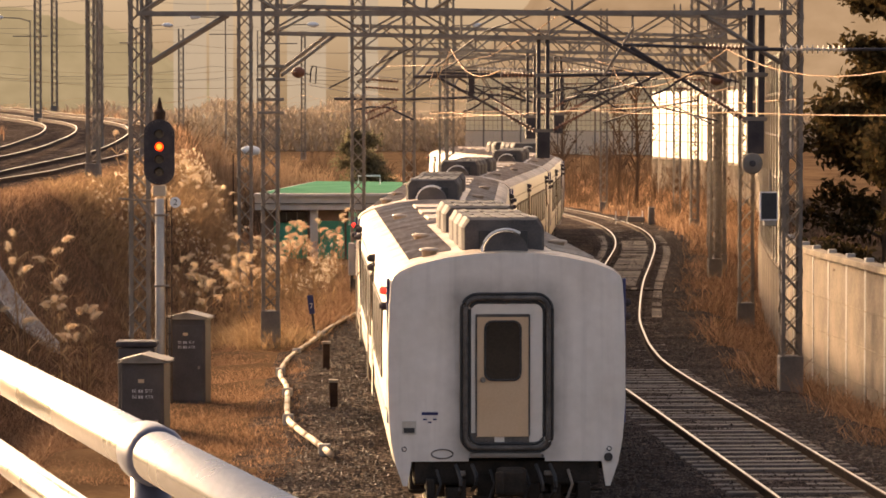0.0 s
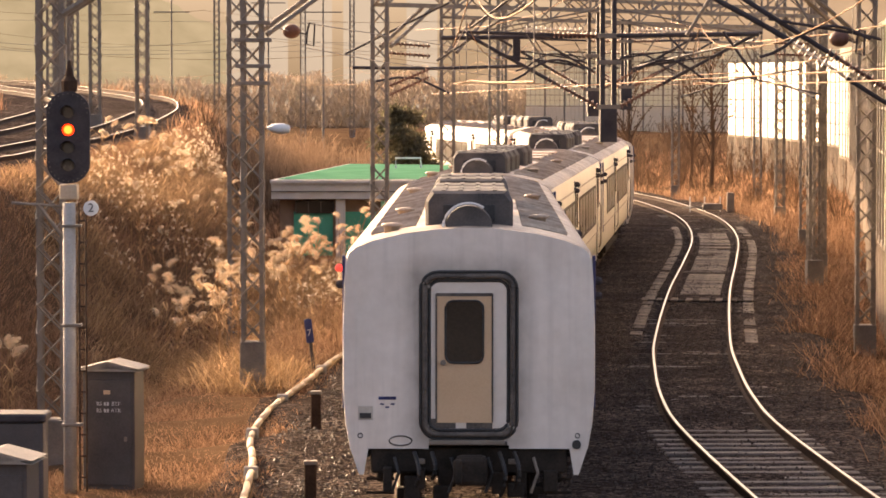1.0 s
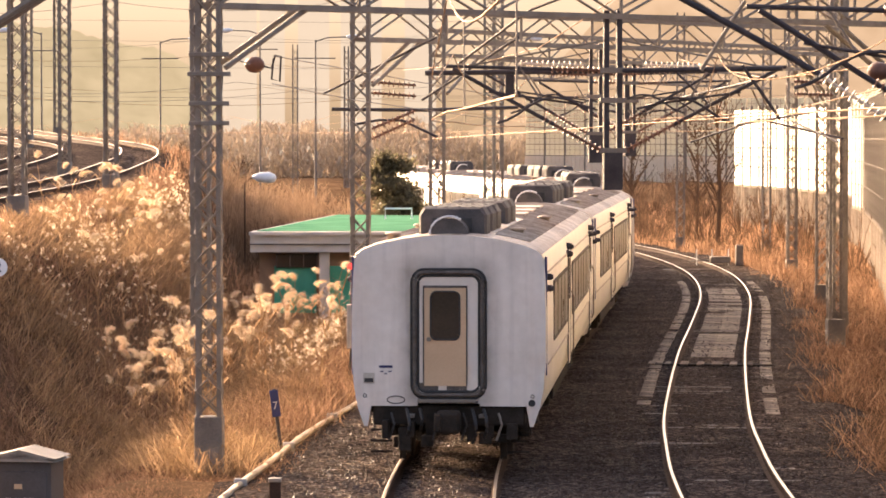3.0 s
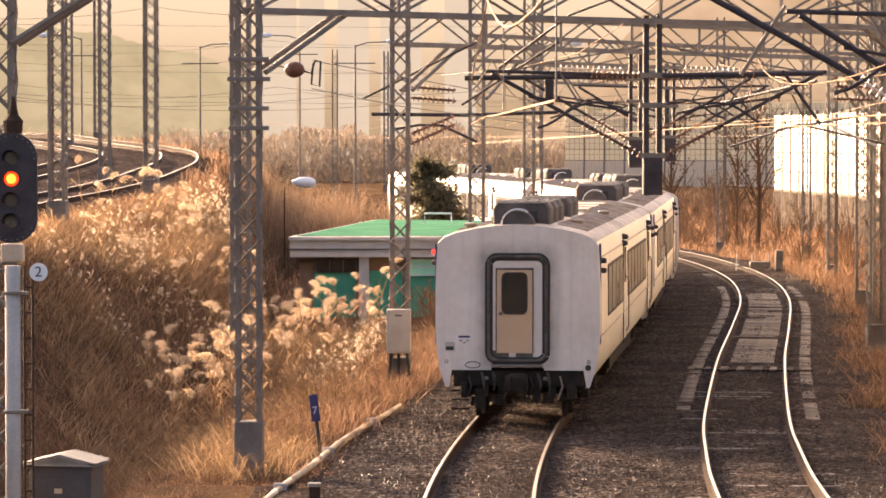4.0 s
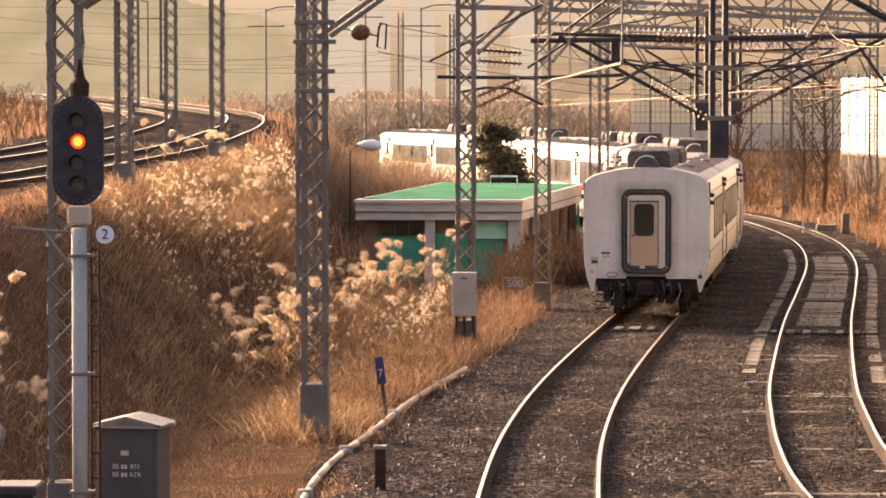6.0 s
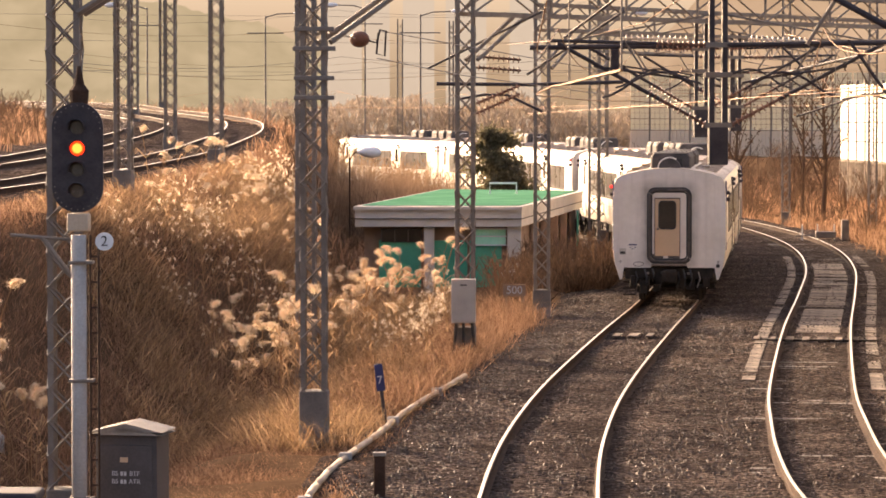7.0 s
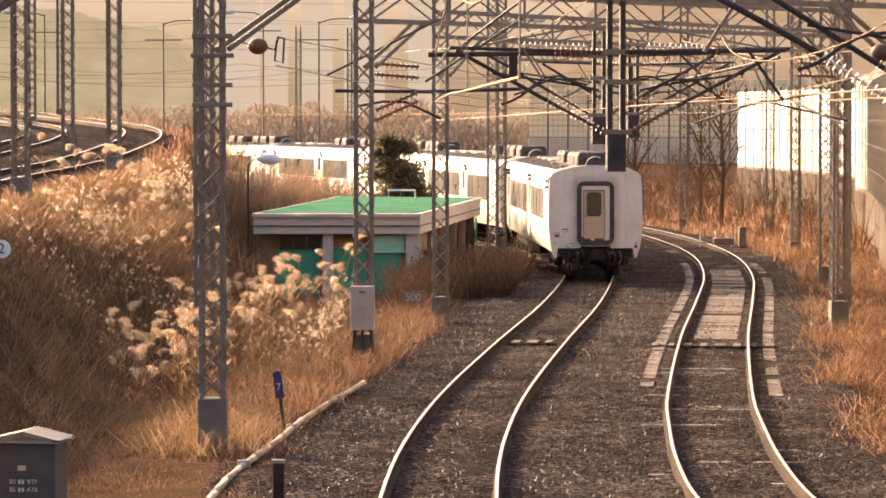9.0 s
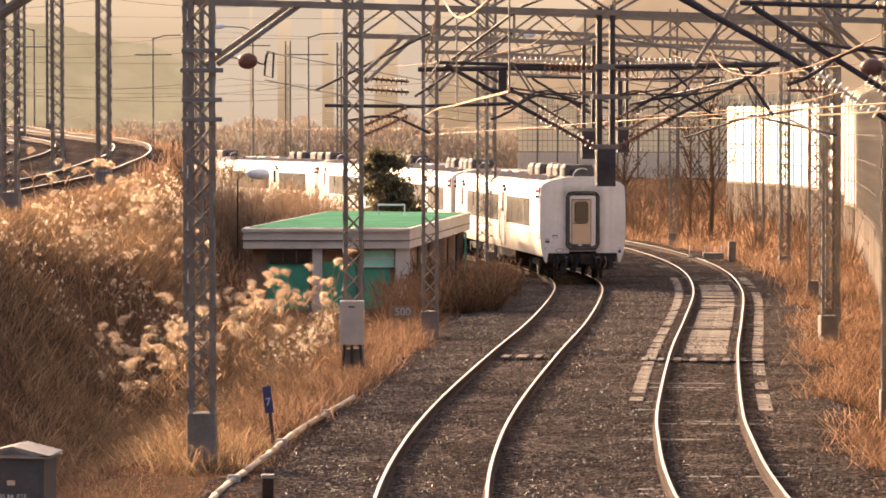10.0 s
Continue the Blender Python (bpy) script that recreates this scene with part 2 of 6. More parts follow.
def end_paint():
    """White paint with rain streaks all over and soot clouds round the gangway opening."""
    m = mat("sooty_white_end_paint", (0.6, 0.53, 0.45), (0.75, 0.68, 0.6), 0.9, 0.5, 0, 0.03, 9)
    n, l = m.node_tree.nodes, m.node_tree.links
    bs = n["Principled BSDF"]
    base = bs.inputs["Base Color"].links[0].from_socket
    co, sep = n.new("ShaderNodeTexCoord"), n.new("ShaderNodeSeparateXYZ")
    l.new(co.outputs["Object"], sep.inputs[0])

    def calc(op, a, b=0.0):
        k = n.new("ShaderNodeMath")
        k.operation = op
        for i, v in enumerate((a, b)):
            if isinstance(v, float):
                k.inputs[i].default_value = v
            else:
                l.new(v, k.inputs[i])
        return k.outputs[0]
    dx = calc('MAXIMUM', calc('SUBTRACT', calc('ABSOLUTE', sep.outputs["X"]), 0.5), 0.0)
    dz = calc('MAXIMUM', calc('SUBTRACT', calc('ABSOLUTE', calc('SUBTRACT', sep.outputs["Z"], 2.19)), 0.9), 0.0)
    d = calc('SQRT', calc('ADD', calc('MULTIPLY', dx, dx), calc('MULTIPLY', dz, dz)))
    near = n.new("ShaderNodeMapRange")
    near.interpolation_type = 'SMOOTHSTEP'
    near.inputs["From Min"].default_value, near.inputs["From Max"].default_value = 0.02, 0.34
    near.inputs["To Min"].default_value, near.inputs["To Max"].default_value = 0.85, 0.0
    l.new(d, near.inputs["Value"])
    cloud, streak, sc = n.new("ShaderNodeTexNoise"), n.new("ShaderNodeTexNoise"), n.new("ShaderNodeMapping")
    cloud.inputs["Scale"].default_value, cloud.inputs["Detail"].default_value = 3.5, 6
    l.new(co.outputs["Object"], cloud.inputs["Vector"])
    sc.inputs["Scale"].default_value = (9, 1, 0.5)
    l.new(co.outputs["Object"], sc.inputs["Vector"])
    streak.inputs["Scale"].default_value, streak.inputs["Detail"].default_value = 1.0, 6
    l.new(sc.outputs[0], streak.inputs["Vector"])
    run = n.new("ShaderNodeMapRange")
    run.inputs["From Min"].default_value, run.inputs["From Max"].default_value = 0.5, 0.8
    run.inputs["To Max"].default_value = 0.2
    l.new(streak.outputs["Fac"], run.inputs["Value"])
    soot = calc('MINIMUM', calc('ADD', calc('MULTIPLY', near.outputs[0], calc('MULTIPLY', cloud.outputs["Fac"], 1.3)), run.outputs[0]), 0.8)
    mix = n.new("ShaderNodeMix")
    mix.data_type = 'RGBA'
    l.new(soot, mix.inputs["Factor"])
    l.new(base, mix.inputs["A"])
    mix.inputs["B"].default_value = (0.2, 0.165, 0.13, 1)
    l.new(mix.outputs["Result"], bs.inputs["Base Color"])
    return m


M_END = end_paint()


# ---- mesh helpers ----
def mesh_of(name, bm, material, smooth=False):
    me = bpy.data.meshes.new(name)
    bm.normal_update()
    bm.to_mesh(me)
    bm.free()
    me.materials.append(material)
    if smooth:
        me.polygons.foreach_set("use_smooth", [True] * len(me.polygons))
    return me


def part(name, bm, material, parent=None, label="", smooth=False):
    """One mesh object out of a bmesh, under its thing."""
    ob = new(name, mesh_of(name, bm, material, smooth) if isinstance(bm, bmesh.types.BMesh) else bm)
    if parent is not None:
        ob.parent = parent
    if label:
        ob["label"] = label
    return ob


def empty(name, m, label, category, group="", kind=""):
    ob = new(name)
    ob.matrix_basis = m
    ob.empty_display_size = 0.2
    return tagged(ob, label, category, group, kind)


def add_box(bm, c, s, bevel=0.0, m=None):
    g = bmesh.ops.create_cube(bm, size=1.0)
    vs = g["verts"]
    bmesh.ops.scale(bm, vec=s, verts=vs)
    if bevel:
        es = list({e for v in vs for e in v.link_edges})
        r = bmesh.ops.bevel(bm, geom=es, offset=bevel, segments=2, affect='EDGES', profile=0.5)
        vs = list({v for f in r["faces"] for v in f.verts} | {v for v in vs if v.is_valid})
    if m is not None:
        bmesh.ops.transform(bm, matrix=m, verts=vs)
    bmesh.ops.translate(bm, vec=c, verts=vs)
    return vs


def box(c, s, bevel=0.0, m=None):
    bm = bmesh.new()
    add_box(bm, c, s, bevel, m)
    return bm


def add_tube(bm, pts, r, n=6, caps=True):
    pts = [Vector(p) for p in pts]
    rings = []
    for i, p in enumerate(pts):
        d = (pts[min(i + 1, len(pts) - 1)] - pts[max(i - 1, 0)]).normalized()
        u = d.cross(Vector((0, 0, 1)) if abs(d.z) < 0.9 else Vector((1, 0, 0))).normalized()
        w = d.cross(u)
        rr = r[i] if isinstance(r, (list, tuple)) else r
        rings.append([bm.verts.new(p + (u * math.cos(a) + w * math.sin(a)) * rr) for a in [2 * math.pi * k / n for k in range(n)]])
    for a, b in zip(rings, rings[1:]):
        for k in range(n):
            bm.faces.new((a[k], a[(k + 1) % n], b[(k + 1) % n], b[k]))
    if caps:
        bm.faces.new(rings[0][::-1])
        bm.faces.new(rings[-1])


def tube(pts, r, n=6):
    bm = bmesh.new()
    add_tube(bm, pts, r, n)
    return bm


def add_lathe(bm, a, b, profile, n=10):
    """Rings (share of the way, radius) round the line from a to b."""
    a, b = Vector(a), Vector(b)
    add_tube(bm, [a.lerp(b, s) for s, _ in profile], [r for _, r in profile], n)


def loft(sections, close=False):
    bm = bmesh.new()
    rows = [[bm.verts.new(p) for p in s] for s in sections]
    for a, b in zip(rows, rows[1:]):
        for k in range(len(a) - (0 if close else 1)):
            j = (k + 1) % len(a)
            bm.faces.new((a[k], a[j], b[j], b[k]))
    return bm, rows


def spline(points, step=1.0):
    """A smooth line through plan points, sampled evenly; returns an array of x, y."""
    p = np.array(points, float)
    p = np.vstack([2 * p[0] - p[1], p, 2 * p[-1] - p[-2]])
    out = []
    for i in range(1, len(p) - 2):
        for u in np.linspace(0, 1, 20, endpoint=False):
            a, b, c, d = p[i - 1], p[i], p[i + 1], p[i + 2]
            out.append(0.5 * (2 * b + (c - a) * u + (2 * a - 5 * b + 4 * c - d) * u * u + (3 * b - a - 3 * c + d) * u ** 3))
    out = np.array(out + [p[-2]])
    for _ in range(12):
        out[1:-1] = 0.25 * out[:-2] + 0.5 * out[1:-1] + 0.25 * out[2:]
    s = np.r_[0, np.cumsum(np.hypot(*np.diff(out, axis=0).T))]
    q = np.arange(0, s[-1], step)
    return np.c_[np.interp(q, s, out[:, 0]), np.interp(q, s, out[:, 1])]


def offset_line(line, o):
    d = np.gradient(line, axis=0)
    d /= np.hypot(d[:, 0], d[:, 1])[:, None]
    return line + o * np.c_[d[:, 1], -d[:, 0]]


# ---- plan: the two tracks, the raised line, the terrain ----
TRACK_1 = spline([(0.7, -70), (0.6, -20), (0.43, 10), (0.18, 20), (0.0, 29), (-0.18, 37), (-0.2, 43), (0, 51), (0.59, 61),
                  (1.81, 75.4), (2.97, 88), (3.95, 101), (4.35, 109), (4.25, 116), (3.3, 125.5), (1.6, 136), (0.2, 146), (-2.0, 165),
                  (-7.2, 188), (-15.5, 211), (-29, 237), (-60, 276), (-100, 308)])
TRACK_2 = spline([(7.0, -70), (6.0, -20), (5.2, 12), (4.55, 28), (3.95, 42), (3.95, 48), (4.2, 54), (4.6, 60.6), (5.9, 76.4), (7.24, 90.5),
                  (8.6, 106), (9.3, 121), (9.1, 135), (8.0, 150), (5.4, 167), (0.6, 190), (-8.0, 214), (-22, 241), (-53, 281), (-93, 314)])
RAISED = spline([(-16, 20), (-13.2, 60), (-11.9, 85), (-11.2, 100), (-11.4, 115), (-12.4, 135), (-14.8, 155), (-21.3, 180), (-27, 200), (-48, 240), (-90, 280)])


def x1(y): return np.interp(y, TRACK_1[:, 1], TRACK_1[:, 0])
def x2(y): return np.interp(y, TRACK_2[:, 1], TRACK_2[:, 0])
def xr(y): return np.interp(y, RAISED[:, 1], RAISED[:, 0])
def raised_z(y): return np.interp(y, [20, 80, 95, 115, 135, 155, 180, 200, 260], [3.0, 3.3, 3.55, 3.9, 4.2, 4.55, 5.0, 5.35, 6.0])


def ease(v, a, b):
    u = np.clip((v - a) / (b - a), 0, 1)
    return u * u * (3 - 2 * u)


def terrain(x, y):
    """Height of the ground: track bed, left shelf and gully, raised embankment, right verge."""
    x, y = np.asarray(x, float), np.asarray(y, float)
    a, b, r = x1(y), x2(y), xr(y)
    shelf = np.interp(y, [30, 42, 52, 62, 72, 90, 100], [-6.3, -6.0, -4.6, -4.0, -3.0, -1.2, -1.0])
    toe = np.interp(y, [30, 42, 60, 80, 100, 125, 150, 200, 260], [-8.2, -7.4, -6.0, -4.6, -6.6, -7.0, -10, -20, -55])
    crest = np.minimum(r + 1.9 + 2.6 * ease(y, 62, 78) * (1 - ease(y, 96, 112)), toe - 1.5)
    z = np.full(np.broadcast(x, y).shape, -0.16)
    gully = -1.25 + 0.5 * ease(y, 70, 100)
    z = np.where(x < a - 2.3, -0.16 - 0.12 * ease(a - 2.3 - x, 0, 1.2), z)
    low = gully + 0.28
    z = z + np.where(x < shelf, low * ease(shelf - x, 0, np.maximum(shelf - toe, 0.8)), 0)
    up = raised_z(y) - 0.35 - 0.95 * ease(x, r + 2.2, r + 4.6)
    z = np.where(x < toe, z + (up - z) * ease(toe - x, 0, np.maximum(toe - crest, 1.0)) , z)
    z = np.where(x > b + 2.2, -0.16 - 0.3 * ease(x - b - 2.2, 0, 1.5) + 0.5 * ease(x - b - 4, 0, 8), z)
    z = z + np.where(y > 175, np.where(x > r + 4, 0.9 * ease(y, 175, 260), 0), 0)
    return z


def ground_z(x, y):
    return float(terrain(x, y))


# ---- ground ----
def build_ground():
    xs = np.r_[np.array([-900, -500, -300, -180, -110, -80, -60, -45, -36]), np.arange(-30, 24, 0.45), np.array([26, 30, 36, 45, 60, 90, 150, 300, 500, 900])]
    ys = np.r_[np.array([-300, -150, -90, -60, -40, -20, -5, 5]), np.arange(12, 210, 0.9), np.arange(212, 300, 6), np.array([320, 360, 420, 500, 700, 1200, 2500])]
    X, Y = np.meshgrid(xs, ys)
    Z = terrain(X, Y)
    for i in range(X.shape[0]):
        for j in range(X.shape[1]):
            if abs(X[i, j]) < 60 and Y[i, j] < 300:
                p = Vector((X[i, j], Y[i, j], 0))
                on_bed = x1(Y[i, j]) - 2.4 < X[i, j] < x2(Y[i, j]) + 2.4
                Z[i, j] += (0.03 if on_bed else 0.16) * noise.noise(p * 0.45) + (0.02 if on_bed else 0.06) * noise.noise(p * 1.7)
    nx = len(xs)
    vs = np.c_[X.ravel(), Y.ravel(), Z.ravel()].tolist()
    fs, ids = [], []
    for i in range(len(ys) - 1):
        for j in range(nx - 1):
            fs.append((i * nx + j, i * nx + j + 1, (i + 1) * nx + j + 1, (i + 1) * nx + j))
            x, y = (xs[j] + xs[j + 1]) / 2, (ys[i] + ys[i + 1]) / 2
            bed = (x1(y) - 3.3 < x < x2(y) + 2.9) or (xr(y) - 8 < x < xr(y) + 1.5)
            ids.append(1 if bed else 0)
    me = bpy.data.meshes.new("ground")
    me.from_pydata(vs, [], fs)
    me.materials.append(M_SOIL)
    me.materials.append(M_BALLAST)
    me.polygons.foreach_set("material_index", ids)
    me.polygons.foreach_set("use_smooth", [True] * len(fs))
    tagged(new("ground", me), "brown winter soil and grey-brown ballast bed beside railway tracks", "ground", kind="structure")


build_ground()


# ---- tracks ----
RAIL_HEAD = [(-0.022, 0.160), (-0.022, 0.165), (-0.016, 0.168), (0.016, 0.168), (0.022, 0.165), (0.022, 0.160)]
RAIL_FOOT = [(0.022, 0.163), (0.033, 0.158), (0.036, 0.15), (0.036, 0.13), (0.010, 0.118), (0.010, 0.03), (0.07, 0.012), (0.07, 0.0), (-0.07, 0.0), (-0.07, 0.012), (-0.010, 0.03), (-0.010, 0.118), (-0.036, 0.13), (-0.036, 0.15), (-0.033, 0.158), (-0.022, 0.163)]
BED = -0.168


def sweep(line, zs, profile):
    d = np.gradient(line, axis=0)
    d /= np.hypot(d[:, 0], d[:, 1])[:, None]
    bm, _ = loft([[(p[0] + u * t[1], p[1] - u * t[0], z + v) for u, v in profile] for p, t, z in zip(line, d, zs)])
    return bm


SLEEPER_MESH = mesh_of("sleeper", box((0, 0, -0.07), (2.4, 0.24, 0.17), 0.03), M_SLEEPER)


def build_track(name, line, zf, y0, y1, label, sleepers):
    deep = name == "track_near"
    thing = tagged(new(name), label, "railway track", kind="structure")
    line = line[(line[:, 1] > y0) & (line[:, 1] < y1)]
    for o in (-0.752, 0.752):
        l = offset_line(line, o)
        zs = [zf(p[1]) + BED for p in l]
        rail = part("rail", sweep(l, zs, RAIL_HEAD), M_RAIL, thing, "steel rail with polished running head")
        part("rail_web", sweep(l, zs, RAIL_FOOT), M_RAILSIDE, rail, "rusty brown rail web and foot")
    if sleepers:
        s = np.r_[0, np.cumsum(np.hypot(*np.diff(line, axis=0).T))]
        for q in np.arange(0.3, s[-1], 0.6):
            x, y = np.interp(q, s, line[:, 0]), np.interp(q, s, line[:, 1])
            if not sleepers[0] < y < sleepers[1]:
                continue
            xa, ya = np.interp(q + 0.5, s, line[:, 0]), np.interp(q + 0.5, s, line[:, 1])
            ob = part("sleeper", SLEEPER_MESH, None, thing)
            ob.matrix_basis = pose(x, y, zf(y) + BED - 0.02 + (0.035 if y < 44 and not deep else -0.02 if deep else 0) + random.uniform(-0.02, 0.012), 0, 0, math.degrees(math.atan2(ya - y, xa - x)) - 90 + random.uniform(-0.6, 0.6))
    return thing


build_track("track_near", TRACK_1, lambda y: 0, -69, 345, "curving railway track with shiny rails on dark ballast", (30, 135))
build_track("track_far", TRACK_2, lambda y: 0, -69, 345, "curving railway track with shiny rails beside concrete walkway slabs", (16, 135))
build_track("track_raised", RAISED, raised_z, 25, 278, "railway track on a raised embankment curving away", None)
build_track("track_raised_inner", offset_line(RAISED, -4.0), raised_z, 25, 270, "second railway track on the raised embankment", None)


def scatter_stones():
    rng = np.random.default_rng(3)
    vs, fs = [], []
    base = np.array([(1, 0, 0), (-1, 0, 0), (0, 1, 0), (0, -1, 0), (0, 0, 1), (0, 0, -1)], float)
    tri = [(0, 2, 4), (2, 1, 4), (1, 3, 4), (3, 0, 4)]
    n = 95000
    ys = 16 + 110 * rng.random(n) ** 1.5
    for y in ys:
        a, b = float(x1(y)), float(x2(y))
        x = rng.uniform(a - 3.2, b + 2.9)
        da, db = x - a, x - b
        if min(abs(abs(da) - 0.752), abs(abs(db) - 0.752)) < 0.11:
            continue
        s = rng.uniform(0.013, 0.03)
        z = ground_z(x, y) + rng.uniform(-0.01, 0.02)
        if (abs(da) < 1.25 or abs(db) < 1.25) and rng.random() < (0.35 if y > 44 else 0.7):
            continue
        p = base * (s * rng.uniform(0.6, 1.3, 3)) + rng.normal(0, s * 0.2, (6, 3))
        c, q = math.cos(y * 37), math.sin(y * 37)
        p = np.c_[p[:, 0] * c - p[:, 1] * q + x, p[:, 0] * q + p[:, 1] * c + y, p[:, 2] + z]
        k = len(vs)
        vs.extend(p.tolist())
        fs.extend([(k + i, k + j, k + m) for i, j, m in tri])
    me = bpy.data.meshes.new("ballast_stones")
    me.from_pydata(vs, [], fs)
    me.materials.append(M_STONE)
    tagged(new("ballast_stones", me), "loose crushed grey-brown ballast stones round the tracks", "ballast", kind="stuff")


scatter_stones()


# ---- the moving train ----
CAR = 23.5


def body_profile():
    right = [(1.30, 1.0), (1.37, 1.12), (1.42, 1.4), (1.45, 1.8), (1.45, 2.5), (1.435, 3.0), (1.415, 3.27), (1.385, 3.37), (1.3, 3.44), (1.1, 3.52), (0.75, 3.6), (0.38, 3.65), (0, 3.665)]
    return right + [(-x, z) for x, z in right[-2::-1]]


def roof_z(x):
    p = body_profile()[12::-1]
    return float(np.interp(abs(x), [a for a, _ in p], [b for _, b in p]))


def rounded(w, h, r, n=6):
    """Outline of a rounded upright rectangle, centred."""
    out = []
    for cx, cz, a0 in ((w / 2 - r, h / 2 - r, 0), (-w / 2 + r, h / 2 - r, 90), (-w / 2 + r, -h / 2 + r, 180), (w / 2 - r, -h / 2 + r, 270)):
        out += [(cx + r * math.cos(radians(a0 + 90 * k / n)), cz + r * math.sin(radians(a0 + 90 * k / n))) for k in range(n + 1)]
    return out


def slab(outline, y0, y1, cz):
    """An upright plate from an x-z outline, between two y."""
    bm = bmesh.new()
    a = [bm.verts.new((x, y0, z + cz)) for x, z in outline]
    b = [bm.verts.new((x, y1, z + cz)) for x, z in outline]
    for k in range(len(a)):
        j = (k + 1) % len(a)
        bm.faces.new((a[k], a[j], b[j], b[k]))
    bm.faces.new(a[::-1])
    bm.faces.new(b)
    bmesh.ops.recalc_face_normals(bm, faces=bm.faces)
    return bm


def hoop(w, h, r, bar, y, cz):
    """A rounded-rectangle frame of round bar."""
    o = rounded(w, h, r)
    pts = [(x, y, z + cz) for x, z in o + o[:2]]
    return tube(pts, bar, 8)


def build_car():
    car = empty("rail_car", Matrix(), "white and cream passenger rail car with rooftop units", "train car", "cars of the train")
    prof = body_profile()
    L = 23.0
    ys = [0.0, 0.06, 0.18, 0.5] + [1 + k * 1.5 for k in range(15)] + [L - 0.2, L]
    def sec(y):
        k = 1.0 - (0.012 if y in (0.0, L) else 0.004 if y == 0.06 else 0)
        return [(x * k, y, 1.0 + (z - 1.0) * (1 - (1 - k) * 0.6)) for x, z in prof]
    # side walls and roof are separate shells that meet at the eaves
    left_i, right_i = range(0, 8), range(len(prof) - 8, len(prof))
    for ids in (left_i, right_i):
        bm, _ = loft([[sec(y)[i] for i in ids] for y in ys])
        bmesh.ops.recalc_face_normals(bm, faces=bm.faces)
        part("side_wall", bm, M_SIDE, car, "cream painted side wall", True)
    bm, _ = loft([[sec(y)[i] for i in range(7, len(prof) - 7)] for y in ys])
    bmesh.ops.recalc_face_normals(bm, faces=bm.faces)
    part("roof", bm, M_ROOF, car, "sooty grey curved roof", True)
    for y in np.arange(1.2, L - 0.6, 0.5):
        if 1.0 < y < 10.5:
            xs = [(-1.15, -0.62), (0.62, 1.15)]
        else:
            xs = [(-1.15, 1.15)]
        for a, b in xs:
            pts = [(x, y, roof_z(x) + 0.008) for x in np.linspace(a, b, 6)]
            part("roof_rib", tube(pts, 0.036, 5), M_ROOF, car)
    for sx in (-1, 1):
        bm = tube([(sx * 1.27, y, 3.43) for y in (0.3, 8, 16, L - 0.3)], 0.022, 5)
        part("gutter", bm, M_FASCIA, car)
    # ends: plates with a cut for the underframe
    for y, n in ((0.0, -1), (L, 1)):
        o = [(sec(y)[i][0], sec(y)[i][2]) for i in range(len(prof))]
        o = o + [(-1.18, 0.9), (-1.15, 1.12), (-0.46, 1.12), (-0.46, 1.16), (0.46, 1.16), (0.46, 1.12), (1.15, 1.12), (1.18, 0.9)]
        o[0] = (o[0][0] - 0.03, 0.82)
        o[len(prof) - 1] = (-o[0][0], 0.82)
        o[len(prof)] = (-1.2, 0.82)
        o[-1] = (1.2, 0.82)
        bm = slab(o, y, y + n * 0.05, 0)
        plate = part("end_plate", bm, M_END, car, "white painted end plate with soot stains")
        yf = y + n * 0.05
        part("gangway_seal", hoop(1.0, 1.81, 0.14, 0.032, yf + n * 0.035, 2.19), M_FRAME, car, "thick grey rubber gangway frame", True)
        part("seal_lip", hoop(1.1, 1.91, 0.2, 0.018, yf + n * 0.012, 2.19), M_BLACK, car, "black outer rubber lip", True)
        part("door_recess", slab(rounded(0.93, 1.74, 0.13), yf, yf + n * 0.012, 2.19), M_WHITE, car, "white recess round the end door")
        part("recess_grime", hoop(0.9, 1.71, 0.12, 0.02, yf + n * 0.01, 2.19), M_BLACK, car, "grimy rubber bead")
        door = part("end_door", slab([(-0.37, -0.74), (0.27, -0.74), (0.27, 0.73), (-0.37, 0.73)], yf + n * 0.012, yf + n * 0.03, 2.16), M_TAN, car, "tan end door")
        part("door_window", slab([(x - 0.05, z) for x, z in rounded(0.41, 0.69, 0.08)], yf + n * 0.03, yf + n * 0.036, 2.46), M_GLASS, door, "dark rounded door window")
        part("window_trim", tube([(x - 0.05, yf + n * 0.036, z + 2.46) for x, z in rounded(0.43, 0.71, 0.09) + rounded(0.43, 0.71, 0.09)[:2]], 0.014, 6), M_BLACK, door)
        bm = bmesh.new()
        for xx in (-0.37, 0.27):
            add_box(bm, (xx, yf + n * 0.03, 2.16), (0.02, 0.016, 1.47))
        add_box(bm, (-0.05, yf + n * 0.03, 2.885), (0.64, 0.016, 0.035))
        part("door_edge", bm, M_FRAME, door)
        bm = bmesh.new()
        add_lathe(bm, (-0.29, yf + n * 0.03, 2.11), (-0.29, yf + n * 0.09, 2.11), [(0, 0.015), (0.5, 0.015), (0.6, 0.034), (1, 0.028)], 10)
        part("door_knob", bm, M_STEEL, door, "round metal knob")
        part("sill_plate", box((-0.02, yf + n * 0.07, 1.2), (0.86, 0.14, 0.05), 0.012), M_STEEL, car, "worn metal sill plate")
        for xx in (-0.34, 0.06, 0.36):
            part("sill_bracket", box((xx, yf + n * 0.08, 1.19), (0.16, 0.1, 0.04), 0.008), M_FRAME, car)
        # small plates low on the end
        part("data_plate", box((-1.2 + 0.02, yf + n * 0.006, 1.53), (0.17, 0.012, 0.16), 0.004), M_FASCIA, car, "small cream socket plate")
